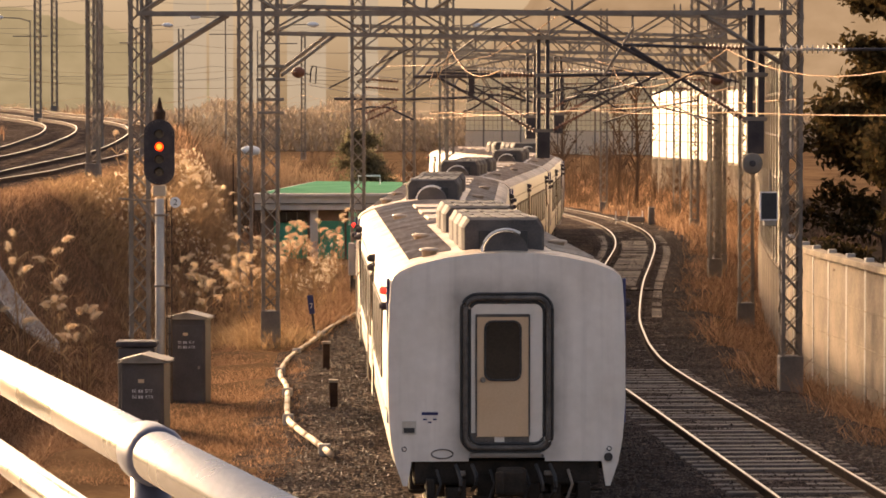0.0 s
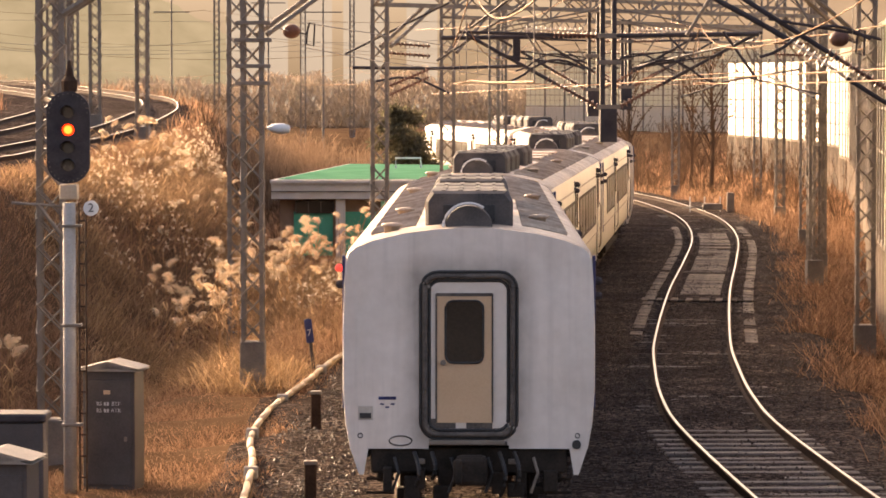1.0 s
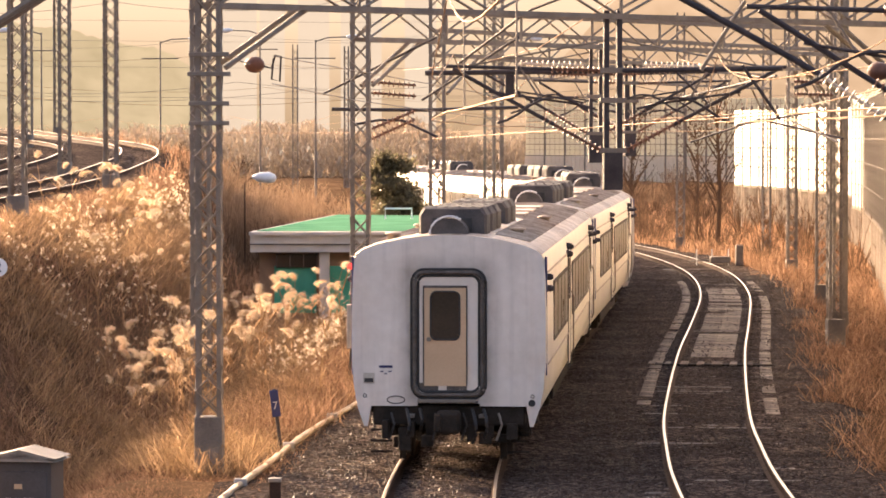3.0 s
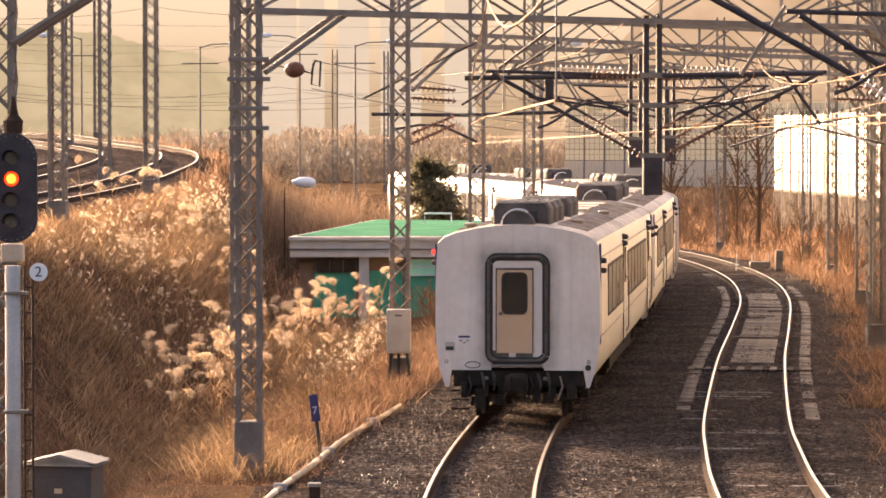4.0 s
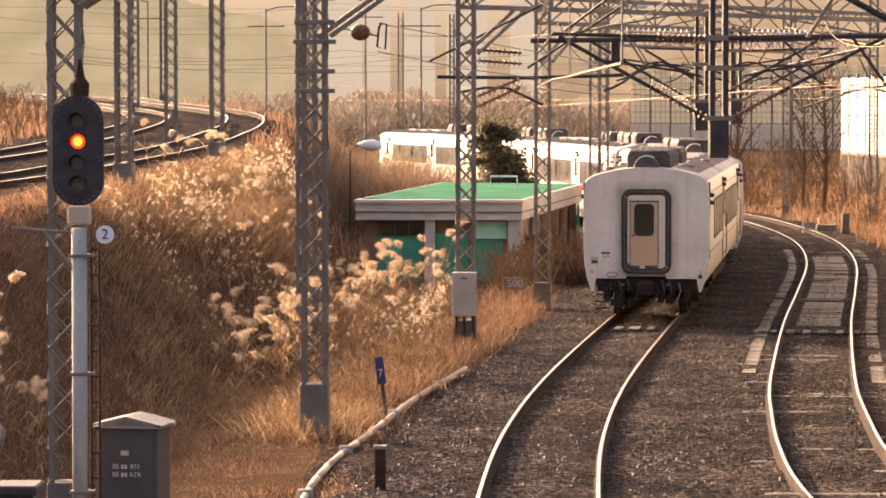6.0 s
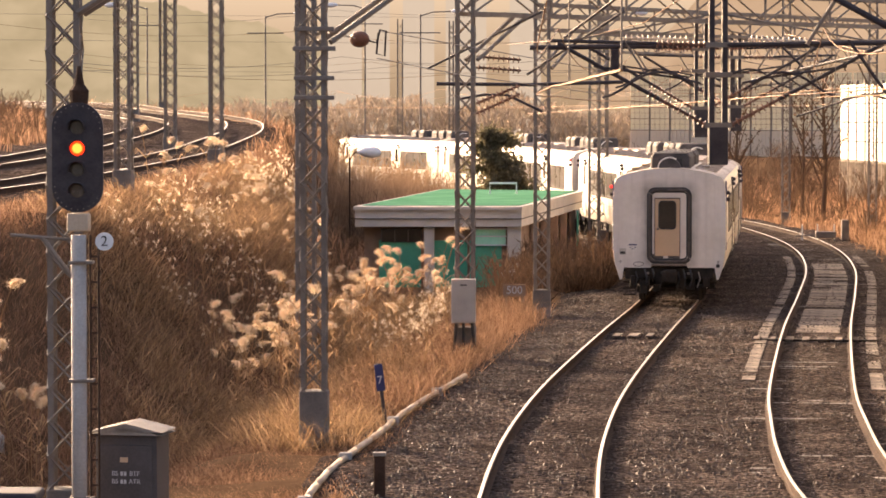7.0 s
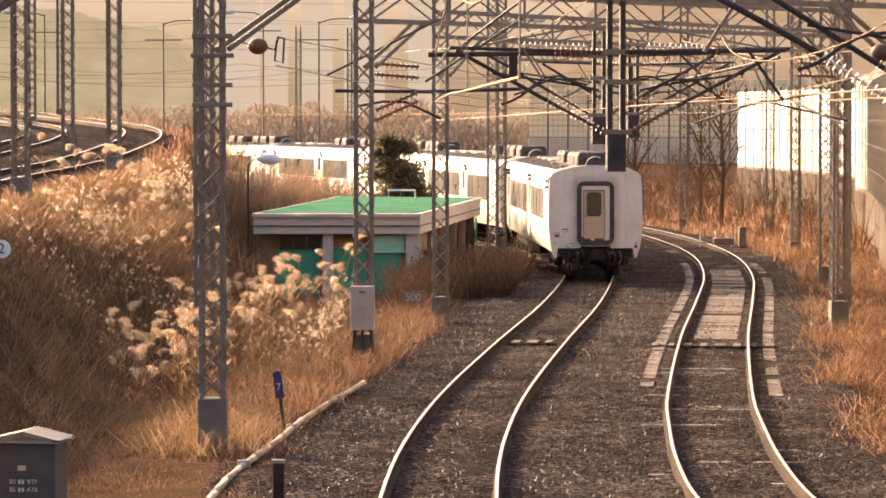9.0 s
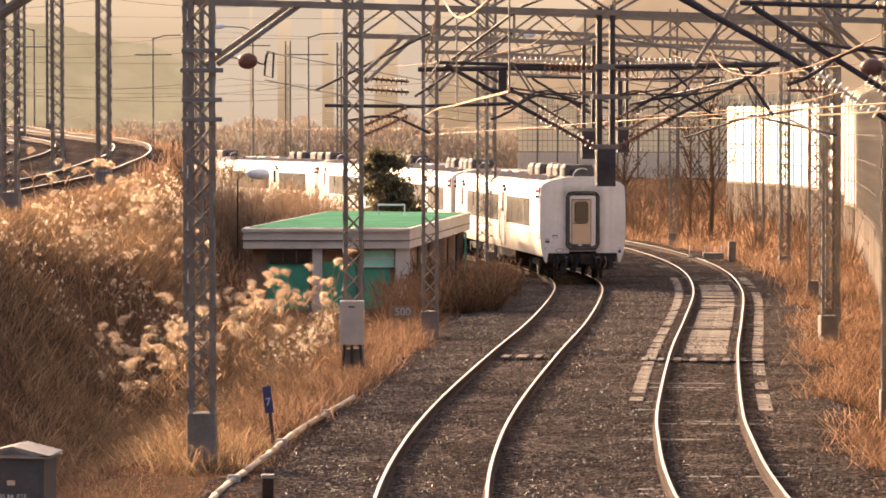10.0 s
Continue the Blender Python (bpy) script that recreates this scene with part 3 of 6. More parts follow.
        for xx in (-0.3, 0.12):
            part("sill_stain", box((xx, yf + n * 0.0145, 1.41), (0.3, 0.004, 0.11)), M_FRAME, car, "dark grime above the sill")
        part("socket", box((-1.18, yf + n * 0.016, 1.5), (0.13, 0.014, 0.06)), M_BLACK, car)
        part("operator_mark", box((-0.93, yf + n * 0.004, 1.7), (0.2, 0.006, 0.035)), M_BLUE, car, "small blue operator mark")
        for k, xx in enumerate((-0.99, -0.93, -0.87)):
            part("small_print", box((xx, yf + n * 0.004, 1.63 - 0.035 * (k % 2)), (0.045, 0.006, 0.018)), M_BLUE, car)
        o = [(0.13 * math.cos(a), 0.055 * math.sin(a)) for a in np.linspace(0, 2 * math.pi, 20)]
        part("oval_mark", tube([(x - 0.78, yf + n * 0.004, z + 1.21) for x, z in o], 0.009, 5), M_FRAME, car, "faint oval cast mark")
        for xx in (-1.24, 1.24):
            o = [(0.026 * math.cos(a), 0.026 * math.sin(a)) for a in np.linspace(0, 2 * math.pi, 12)]
            part("round_mark", tube([(x + xx, yf + n * 0.004, z + 1.27) for x, z in o], 0.006, 4), M_BLACK, car)
        part("corner_eye", slab([(x * 1.0 + 1.23, z) for x, z in rounded(0.1, 0.1, 0.045)], yf, yf + n * 0.03, 1.17), M_BLACK, car)
        # underframe at the end: beam, coupler, hoses
        part("buffer_beam", box((0, y - n * 0.25, 0.98), (2.25, 0.5, 0.3), 0.03), M_UNDER, car, "grimy black buffer beam")
        bm = bmesh.new()
        add_box(bm, (0, yf + n * 0.12, 0.92), (0.26, 0.5, 0.24), 0.04)
        add_box(bm, (0.03, yf + n * 0.42, 0.92), (0.36, 0.24, 0.34), 0.06)
        add_box(bm, (-0.12, yf + n * 0.58, 0.92), (0.1, 0.14, 0.28), 0.03)
        part("coupler", bm, M_UNDER, car, "black knuckle coupler")
        for xx, d in ((-0.62, 0.4), (-0.42, 0.3), (0.35, 0.5), (0.52, 0.42)):
            pts = [(xx + 0.14 * d * math.sin(3 * u), yf + n * (0.04 + 0.18 * math.sin(math.pi * u)), 1.08 - d * u) for u in np.linspace(0, 1, 8)]
            part("brake_hose", tube(pts, 0.026, 6), M_BLACK, car)
        for xx in (-0.55, 0.5):
            part("hose_cock", box((xx, yf + n * 0.05, 0.98), (0.1, 0.08, 0.06), 0.015), M_STEEL, car, "pale metal hose cock")
        rc = random.Random(17)
        for k in range(14):
            xx, zz = -1.0 + 2.0 * (k + rc.uniform(0.2, 0.8)) / 14, rc.uniform(0.66, 0.96)
            part("underframe_fitting", box((xx, y + n * rc.uniform(-0.2, 0.1), zz - 0.12), (rc.uniform(0.06, 0.2), rc.uniform(0.1, 0.3), rc.uniform(0.1, 0.34)), 0.015), M_UNDER, car)
        for xx in (-0.85, -0.2, 0.22, 0.74):
            part("air_pipe", tube([(xx, yf, 1.02), (xx + 0.05, yf + n * 0.06, 0.85), (xx - 0.03, yf + n * 0.05, 0.62)], 0.02, 6), M_STEEL if xx > 0.5 else M_BLACK, car)
        for sx in (-1, 1):
            part("lifeguard", box((sx * 0.76, y - n * 0.9, 0.5), (0.1, 0.06, 0.5), 0.01), M_UNDER, car)
            for zz in (0.62, 0.78, 0.94):
                part("step_iron", tube([(sx * 1.18, yf - n * 0.3, zz - 0.2), (sx * 0.86, yf - n * 0.3, zz - 0.2)], 0.018, 5), M_UNDER, car)
        for sx in (-1, 1):
            bm = box((sx * 1.43, y - n * 0.1, 2.45), (0.035, 0.1, 1.75), 0.008)
            part("corner_stripe", bm, M_BLUE, car, "dark blue corner stripe")
            for zz in (2.98, 3.17) if sx < 0 else (3.02, 2.85):
                bm = bmesh.new()
                add_lathe(bm, (sx * 1.43, y - n * 0.3, zz), (sx * 1.53, y - n * 0.3, zz), [(0, 0.05), (0.7, 0.05), (1, 0.03)], 10)
                lamp = part("tail_lamp_case", bm, M_DARKSTEEL, car)
                if sx < 0 and zz > 3.1:
                    bm = bmesh.new()
                    add_lathe(bm, (sx * 1.49, y - n * 0.3 + n * 0.04, zz), (sx * 1.49, y - n * 0.3 + n * 0.09, zz), [(0, 0.045), (0.6, 0.045), (1, 0.02)], 10)
                    part("tail_lamp", bm, M_RED, lamp, "red tail lamp")
    # windows and doors on the sides
    for sx in (-1, 1):
        for y0, w in [(2.3 + 1.4 * k, 1.36) for k in range(4)] + [(10.1 + 1.5 * k, 1.46) for k in range(6)]:
            wdw = part("window", box((sx * 1.452, y0 + w / 2, 2.42), (0.018, w, 0.86), 0.006), M_SIDEGLASS, car, "dark tinted side window")
            bm = bmesh.new()
            for yy in (y0, y0 + w):
                add_box(bm, (sx * 1.457, yy, 2.42), (0.022, 0.03, 0.9))
            for zz in (1.98, 2.86):
                add_box(bm, (sx * 1.457, y0 + w / 2, zz), (0.022, w, 0.05))
            part("window_frame", bm, M_FRAME, wdw)
        for y0 in (8.8, L - 2.4):
            d = part("side_door", box((sx * 1.448, y0, 2.18), (0.022, 0.82, 2.0), 0.008), M_SIDE, car, "cream folding side door")
            bm = bmesh.new()
            for yy in (y0 - 0.43, y0 + 0.43):
                add_box(bm, (sx * 1.452, yy, 2.15), (0.02, 0.03, 2.1))
            add_box(bm, (sx * 1.45, y0, 3.2), (0.02, 0.88, 0.03))
            part("door_gap", bm, M_BLACK, d)
            part("door_pane", box((sx * 1.462, y0, 2.65), (0.012, 0.45, 0.7), 0.004), M_GLASS, d)
            for yy, zz in ((y0 - 0.6, 3.1), (y0 - 0.35, 3.22)):
                bm = bmesh.new()
                add_lathe(bm, (sx * 1.4, yy, zz), (sx * 1.54, yy, zz - 0.02), [(0, 0.06), (0.7, 0.055), (1, 0.03)], 10)
                part("door_lamp", bm, M_DARKSTEEL, car, "small dark door lamp")
            part("grab_rail", tube([(sx * 1.47, y0 + 0.52, 1.3), (sx * 1.51, y0 + 0.52, 1.4), (sx * 1.51, y0 + 0.52, 2.3), (sx * 1.47, y0 + 0.52, 2.4)], 0.014, 5), M_STEEL, car)
        for zz in (3.08, 1.72):
            part("side_rib", box((sx * (1.435 if zz > 3 else 1.452), L / 2, zz), (0.016, L - 1.0, 0.03)), M_FASCIA, car)
        part("skirt", box((sx * 1.22, L / 2, 0.86), (0.06, 9.0, 0.34), 0.02), M_UNDER, car, "dirty dark underframe skirt")
    # rooftop units: three close together, then two further on
    for k, y in enumerate((0.75, 2.35, 3.75, 6.6, 8.2)):
        w, l, h = (1.0, 1.1, 0.42) if k else (1.02, 1.0, 0.44)
        sections = []
        for u in (0, 0.08, 0.92, 1):
            kk = 0.93 if u in (0, 1) else 1.0
            yy = y + l * u
            sections.append([(-w / 2 * kk, yy, 3.56), (-w / 2 * kk, yy, 3.6 + h * 0.72), (-w / 2 * 0.86 * kk, yy, 3.6 + h * kk), (w / 2 * 0.86 * kk, yy, 3.6 + h * kk), (w / 2 * kk, yy, 3.6 + h * 0.72), (w / 2 * kk, yy, 3.56)])
        bm, rows = loft(sections)
        bm.faces.new(rows[0])
        bm.faces.new(rows[-1][::-1])
        bmesh.ops.recalc_face_normals(bm, faces=bm.faces)
        u = part("roof_unit", bm, M_AC, car, "dark grey boxy rooftop air unit")
        part("unit_grille", box((0, y + 0.0, 3.78), (0.6, 0.03, 0.2), 0.01), M_BLACK, u)
        bm = bmesh.new()
        for xx in (-0.3, -0.1, 0.1, 0.3):
            add_box(bm, (xx, y + l / 2, 3.6 + h * 0.985), (0.05, l * 0.8, 0.03))
        part("unit_slats", bm, M_AC, u)
    o = [(0.27 * math.cos(a), 0.25 * math.sin(a)) for a in np.linspace(0, math.pi, 14)]
    part("vent_cowl", slab(o + [(-0.27, -0.06), (0.27, -0.06)], 0.12, 0.62, 3.64), M_AC, car, "rounded dark vent cowl", False)
    part("cowl_pipe", tube([(x * 1.1, 0.1, z * 1.12 + 3.64) for x, z in o[4:]] + [(-0.3, 0.1, 3.6)], 0.018, 6), M_PLATE, car, "pale bent pipe")
    for xx, yy in ((-0.9, 0.9), (0.85, 3.2), (-0.85, 5.5), (0.9, 11.5), (-0.9, 14.5)):
        bm = bmesh.new()
        add_lathe(bm, (xx, yy, roof_z(xx) - 0.02), (xx, yy, roof_z(xx) + 0.1), [(0, 0.09), (0.6, 0.09), (0.65, 0.13), (0.9, 0.12), (1, 0.05)], 12)
        part("roof_ventilator", bm, M_ROOF, car, "mushroom roof ventilator", True)
    for yy in (12.2, 15.2, 18.2):
        part("roof_hatch", box((0, yy, 3.675), (1.1, 1.6, 0.05), 0.015), M_ROOF, car)
    # bogies
    for yb in (3.3, L - 3.3):
        bm = bmesh.new()
        for sx in (-1, 1):
            add_box(bm, (sx * 1.0, yb, 0.55), (0.14, 2.9, 0.26), 0.03)
            for yy in (-1.1, 1.1):
                add_box(bm, (sx * 1.02, yb + yy, 0.46), (0.2, 0.34, 0.34), 0.04)
        add_box(bm, (0, yb, 0.62), (1.9, 0.5, 0.24), 0.03)
        b = part("bogie", bm, M_UNDER, car, "grimy two-axle bogie")
        for yy in (-1.1, 1.1):
            bm = bmesh.new()
            for sx in (-1, 1):
                add_lathe(bm, (sx * 0.70, yb + yy, 0.43), (sx * 0.83, yb + yy, 0.43), [(0, 0.46), (0.25, 0.46), (0.3, 0.43), (1, 0.425)], 24)
            add_tube(bm, [(-0.8, yb + yy, 0.43), (0.8, yb + yy, 0.43)], 0.08, 8)
            part("wheelset", bm, M_UNDER, b, "", True)
    part("underfloor_box", box((0, L / 2 + 1.5, 0.75), (2.2, 3.0, 0.5), 0.05), M_UNDER, car)
    part("underfloor_tank", box((0.2, L / 2 - 2.5, 0.72), (1.9, 2.2, 0.46), 0.08), M_UNDER, car)
    part("floor_pan", box((0, L / 2, 1.06), (2.5, L - 0.3, 0.1)), M_UNDER, car)
    # the body hangs low over its bogies
    for ch in car.children:
        if not ch.name.startswith("bogie"):
            ch.location.z -= 0.2
    return car


TRAIN_S = np.r_[0, np.cumsum(np.hypot(*np.diff(TRACK_1, axis=0).T))]


def along(s):
    return Vector((np.interp(s, TRAIN_S, TRACK_1[:, 0]), np.interp(s, TRAIN_S, TRACK_1[:, 1]), 0.0))


# distance along the plan's y of the train's tail, second by second
TAIL = [(0, 15.7), (0.1, 17.5), (0.2, 19.5), (0.3, 21.4), (0.5, 24.9), (0.7, 27.7), (1.0, 31.5), (1.5, 36.5), (1.8, 39.7), (2.0, 41.5),
        (2.5, 45.5), (4.0, 58.9), (4.5, 63.6), (5.5, 73.0), (7.5, 90.6), (9.0, 103.6), (10.0, 112.0)]


def tail_s(t):
    y = np.interp(t, [a for a, _ in TAIL], [b for _, b in TAIL])
    return float(np.interp(y, TRACK_1[:, 1], TRAIN_S))


def car_pose(t, k):
    s = tail_s(t) + k * CAR
    a, b = along(s + 1.6), along(s + 21.4)
    d = (b - a).normalized()
    o = a - d * 1.6
    return pose(o.x + 0.07, o.y, 0.0, 0, 0, math.degrees(math.atan2(d.y, d.x)) - 90)


CAR_COUNT = 5
first_car = build_car()
first_car.matrix_basis = car_pose(0, 0)
CARS = [first_car] + [copy_thing(first_car, car_pose(0, k)) for k in range(1, CAR_COUNT)]
tagged(CARS[0], "white-ended last passenger car with tan end door, moving on the track")


def motions():
    times = sorted(set([t for t, _ in TAIL] + [round(2.0 + 0.5 * k, 2) for k in range(17)]))
    for k, car in enumerate(CARS):
        walk(car, [(t, car_pose(t, k)) for t in times])


# ---- catenary masts, gantries and wires ----
def add_angle(bm, a, b, w=0.07):
    a, b = Vector(a), Vector(b)
    d = (b - a).normalized()
    u = d.cross(Vector((0, 1, 0)) if abs(d.y) < 0.9 else Vector((0, 0, 1))).normalized()
    v = d.cross(u)
    q = [u * w + v * w * 0.25, u * -w + v * w * 0.25, u * -w - v * w * 0.25, u * w - v * w * 0.25]
    q = [p * 0.5 for p in q]
    ra, rb = [bm.verts.new(a + p) for p in q], [bm.verts.new(b + p) for p in q]
    for k in range(4):
        bm.faces.new((ra[k], ra[(k + 1) % 4], rb[(k + 1) % 4], rb[k]))
    bm.faces.new(ra[::-1])
    bm.faces.new(rb)


def build_mast(m, h=11.0, w=0.38, plinth=0.7, label="tall grey lattice catenary mast on a concrete plinth", extra=()):
    t = empty("catenary_mast", m, label, "catenary mast", "catenary masts")
    part("plinth", box((0, 0, plinth / 2 - 0.5), (w + 0.06, w + 0.06, plinth + 1.0), 0.02), M_PLINTH, t, "stained square concrete plinth")
    for sx in (-1, 1):
        for sy in (-1, 1):
            bm = bmesh.new()
            x, y = sx * w / 2, sy * w / 2
            add_box(bm, (x, y - sy * 0.035, h / 2), (0.012, 0.062, h))
            add_box(bm, (x - sx * 0.035, y, h / 2), (0.062, 0.012, h))
            part("leg", bm, M_STEEL, t)
    n = int((h - plinth) / 0.4)
    for face in range(4):
        for s in (-1, 1):
            pts = [(s * (1 if k % 2 else -1) * w / 2, -w / 2 - 0.004 * s, plinth + 0.4 * k) for k in range(n + 1)]
            bm = tube(pts, 0.019, 4)
            bmesh.ops.rotate(bm, verts=bm.verts, cent=(0, 0, 0), matrix=Matrix.Rotation(face * math.pi / 2, 3, 'Z'))
            part("lacing", bm, M_STEEL, t, "zigzag steel lacing bar")
    for z, wd in extra:
        part("cross_arm", box((0.02, -w / 2 - 0.03, z), (wd, 0.07, 0.07), 0.01), M_STEEL, t, "short bolted cross arm")
    return t


def stand(x, y, turn=0):
    return pose(x, y, ground_z(x, y), 0, 0, turn)


MAST = build_mast(stand(-5.8, 40, 2))
MAST_A = build_mast(pose(-3.7, 52, -0.1), extra=((5.2, 0.62), (5.5, 0.62), (5.95, 0.66), (6.25, 0.62)))
for x, y in ((-1.85, 70), (-0.32, 84), (6.6, 39), (8.1, 61), (9.5, 83.5), (11.3, 103), (1.35, 116), (1.75, 124), (14.0, 150),
             (12.9, 128), (10.1, 88), (-4.85, 66), (10.6, 156)):
    copy_thing(MAST, stand(x, y, random.uniform(-4, 4)))
for x, y in ((-9.95, 78), (-9.6, 96), (-12.3, 60), (-12.5, 110), (-22, 130), (-20.5, 165), (-22, 190), (-15.5, 215), (-10.5, 230), (-35, 205), (-8, 262)):
    copy_thing(MAST, pose(x, y, ground_z(x, y) - 0.1, 0, 0, random.uniform(-5, 5)))


def build_gantry(a, b, z, depth, label):
    """A four-chord truss beam between two masts, with corner braces."""
    a, b = Vector(a), Vector(b)
    L = (b - a).length
    t = empty("gantry_beam", Matrix.Translation((a.x, a.y, z)) @ Matrix.Rotation(math.atan2(b.y - a.y, b.x - a.x), 4, 'Z'), label, "gantry beam", "catenary gantries")
    for yy in (-0.2, 0.2):
        for zz in (0, depth):
            bm = bmesh.new()
            add_box(bm, (L / 2, yy, zz), (L, 0.085, 0.085))
            part("chord", bm, M_STEEL, t)
    n = max(4, int(L / 1.25))
    for yy in (-0.2, 0.2):
        part("web", tube([(L * k / n, yy, depth * (k % 2)) for k in range(n + 1)], 0.026, 4), M_STEEL, t, "zigzag truss web")
        for k in range(0, n if yy < 0 else 0, 2):
            part("web_post", box((L * k / n, yy, depth / 2), (0.04, 0.04, depth)), M_STEEL, t)
    for x0, s in ((0, 1), (L, -1)):
        for yy in (-0.16, 0.16):
            part("corner_brace", tube([(x0 + s * 0.2, yy, -0.95), (x0 + s * 1.7, yy, -0.03)], 0.045, 6), M_STEEL, t, "diagonal corner brace")
    return t


build_gantry((-5.8, 40, 0), (6.6, 39, 0), 7.0, 0.85, "grey steel truss beam spanning both tracks between masts")
build_gantry((-3.7, 52, 0), (8.1, 61, 0), 6.9, 0.62, "grey steel truss beam with corner braces over the tracks")
build_gantry((-1.85, 70, 0), (9.5, 83.5, 0), 6.9, 0.62, "grey steel truss beam with corner braces over the tracks")
build_gantry((-0.32, 84, 0), (11.3, 103, 0), 6.9, 0.62, "distant grey steel truss beam over the tracks")
build_gantry((1.55, 120, 0), (14.0, 150, 0), 7.0, 0.6, "distant grey steel truss beam over the tracks")
build_gantry((-9.95, 78, 0), (-24, 84, 0), 10.6, 0.7, "steel truss beam over the raised tracks")


def insulator(a, b, discs, r, material, parent):
    prof = [(0, 0.022)]
    for k in range(discs):
        u = (k + 0.5) / discs
        e = 0.5 / discs
        prof += [(u - e * 0.35, 0.026), (u - e * 0.14, r), (u + e * 0.12, r * 0.92), (u + e * 0.35, 0.028)]
    prof += [(1, 0.022)]
    bm = bmesh.new()
    add_lathe(bm, a, b, prof, 10)
    return part("insulator", bm, material, parent, "ribbed ceramic insulator", False)


def build_dropper(x, y, z0, z1, turn, reach, sides, label, thick=0.1):
    """A hanging post between the tracks with insulated cantilever arms."""
    t = empty("catenary_dropper", pose(x, y, z0, 0, 0, turn), label, "catenary support", "hanging catenary supports")
    h = z1 - z0
    for sx in (-1, 1):
        part("channel", box((sx * 0.11, 0, h / 2 + 0.3), (thick, 0.12, h - 0.6), 0.008), M_DARKSTEEL, t)
    part("foot_box", box((0, 0, 0.32), (0.32, 0.2, 0.64), 0.015), M_DARKSTEEL, t, "solid dark lower end of the post")
    for zz in (0.66, 1.5, 2.0):
        part("clamp", box((0, -0.07, zz), (0.46, 0.06, 0.09), 0.01), M_STEEL, t)
    for s in sides:
        a, b = Vector((s * 0.2, -0.05, 0.66)), Vector((s * reach, -0.3, 2.02))
        part("cantilever_tube", tube([a.lerp(b, 0.32), b], 0.034, 8), M_DARKSTEEL, t, "slanted dark cantilever tube")
        insulator(a, a.lerp(b, 0.4), 12, 0.07, M_BROWNINS, t)
        c, d = Vector((s * 0.2, -0.05, 2.0)), Vector((s * (reach + 0.15), -0.3, 2.06))
        part("top_tube", tube([c.lerp(d, 0.3), d], 0.03, 8), M_DARKSTEEL, t)
        insulator(c, c.lerp(d, 0.33), 10, 0.07, M_BROWNINS, t)
        e = a.lerp(b, 0.72)
        f = Vector((s * 0.75, -0.3, 1.42))
        part("registration_tube", tube([e + Vector((s * 0.1, 0, 0)), f + Vector((0, 0, 0.03)), Vector((s * 0.35, -0.3, 1.36))], 0.022, 6), M_DARKSTEEL, t)
        arm = [Vector((s * (0.5 + 1.5 * u), -0.32, 1.36 + 0.22 * math.sin(math.pi * min(1, u * 1.2)) - 0.24 * u * u)) for u in np.linspace(0, 1, 10)]
        part("steady_arm", tube(arm, 0.024, 6), M_DARKSTEEL, t, "curved steady arm")
        part("stay", tube([b, Vector((s * 0.15, 0, 2.5))], 0.016, 5), M_STEEL, t)
        part("strut", tube([Vector((s * 1.25, -0.2, 1.5)), Vector((s * 1.6, -0.2, 2.04))], 0.018, 5), M_STEEL, t)
    return t


build_dropper(2.72, 56.8, 4.0, 7.0, 8, 2.75, (-1, 1), "dark steel post hung from the gantry with cantilever arms", 0.09)
build_dropper(3.3, 77, 4.3, 7.0, 8, 2.6, (-1, 1), "dark steel post hung from the gantry with cantilever arms", 0.08)
build_dropper(4.9, 92.5, 4.35, 7.0, 10, 2.6, (-1, 1), "dark steel post hung from the gantry with cantilever arms", 0.08)
build_dropper(5.95, 39.3, 4.33, 7.1, 0, 2.4, (-1,), "thick dark post hung beside the track with a cantilever arm", 0.12)
build_dropper(7.2, 135, 4.4, 7.0, 10, 2.6, (-1, 1), "dark steel post hung from the gantry with cantilever arms", 0.08)


def loose_tube(name, pts, r, material, label, category):
    return tagged(part(name, tube(pts, r, 8), material), label, category)


# heavy slanted pipe with its insulator and strut over the far track
big = empty("slanted_pipe_arm", pose(0, 0, 0), "heavy dark slanted cantilever pipe with pale insulators", "catenary support")
part("pipe", tube([(2.74, 52.0, 7.45), (3.60, 52.0, 6.98), (5.17, 52.0, 6.13), (5.69, 52.0, 5.83)], 0.05, 10), M_DARKSTEEL, big)
insulator((5.62, 52.0, 5.87), (6.69, 52.0, 5.17), 11, 0.1, M_CERAMIC, big)
part("pipe_end", tube([(6.64, 52.0, 5.20), (7.42, 52.0, 4.71)], 0.04, 8), M_DARKSTEEL, big)
part("brace", tube([(4.14, 56.0, 5.99), (4.86, 56.0, 7.13)], 0.035, 8), M_STEEL, big, "pale sunlit brace")
part("head_pipe", tube([(-0.42, 57.0, 5.96), (2.05, 57.0, 5.99), (5.49, 56.0, 6.02)], 0.043, 8), M_DARKSTEEL, big, "long horizontal dark pipe")
part("hanger", tube([(4.82, 56.0, 6.07), (5.45, 56.0, 5.18)], 0.03, 6), M_DARKSTEEL, big)
part("clamp_block", box((1.00, 57.0, 5.73), (0.15, 0.12, 0.42), 0.02), M_DARKSTEEL, big)
insulator((1.17, 58.0, 6.14), (2.28, 58.0, 6.11), 12, 0.075, M_CERAMIC, big)
insulator((3.30, 58.0, 6.12), (4.39, 58.0, 6.08), 12, 0.075, M_CERAMIC, big)
loose_tube("registration_pipe", [(-2.58, 74.0, 5.49), (-0.54, 74.0, 5.47), (1.49, 74.0, 5.53)], 0.04, M_DARKSTEEL, "long dark registration pipe held by the gantry", "catenary support")
loose_tube("curved_steady_arm", [(-2.02, 73.0, 5.16), (-1.51, 73.0, 5.25), (-1.02, 73.0, 5.24), (-0.27, 73.0, 4.88)], 0.028, M_DARKSTEEL, "curved dark steady arm on a mast", "catenary support")
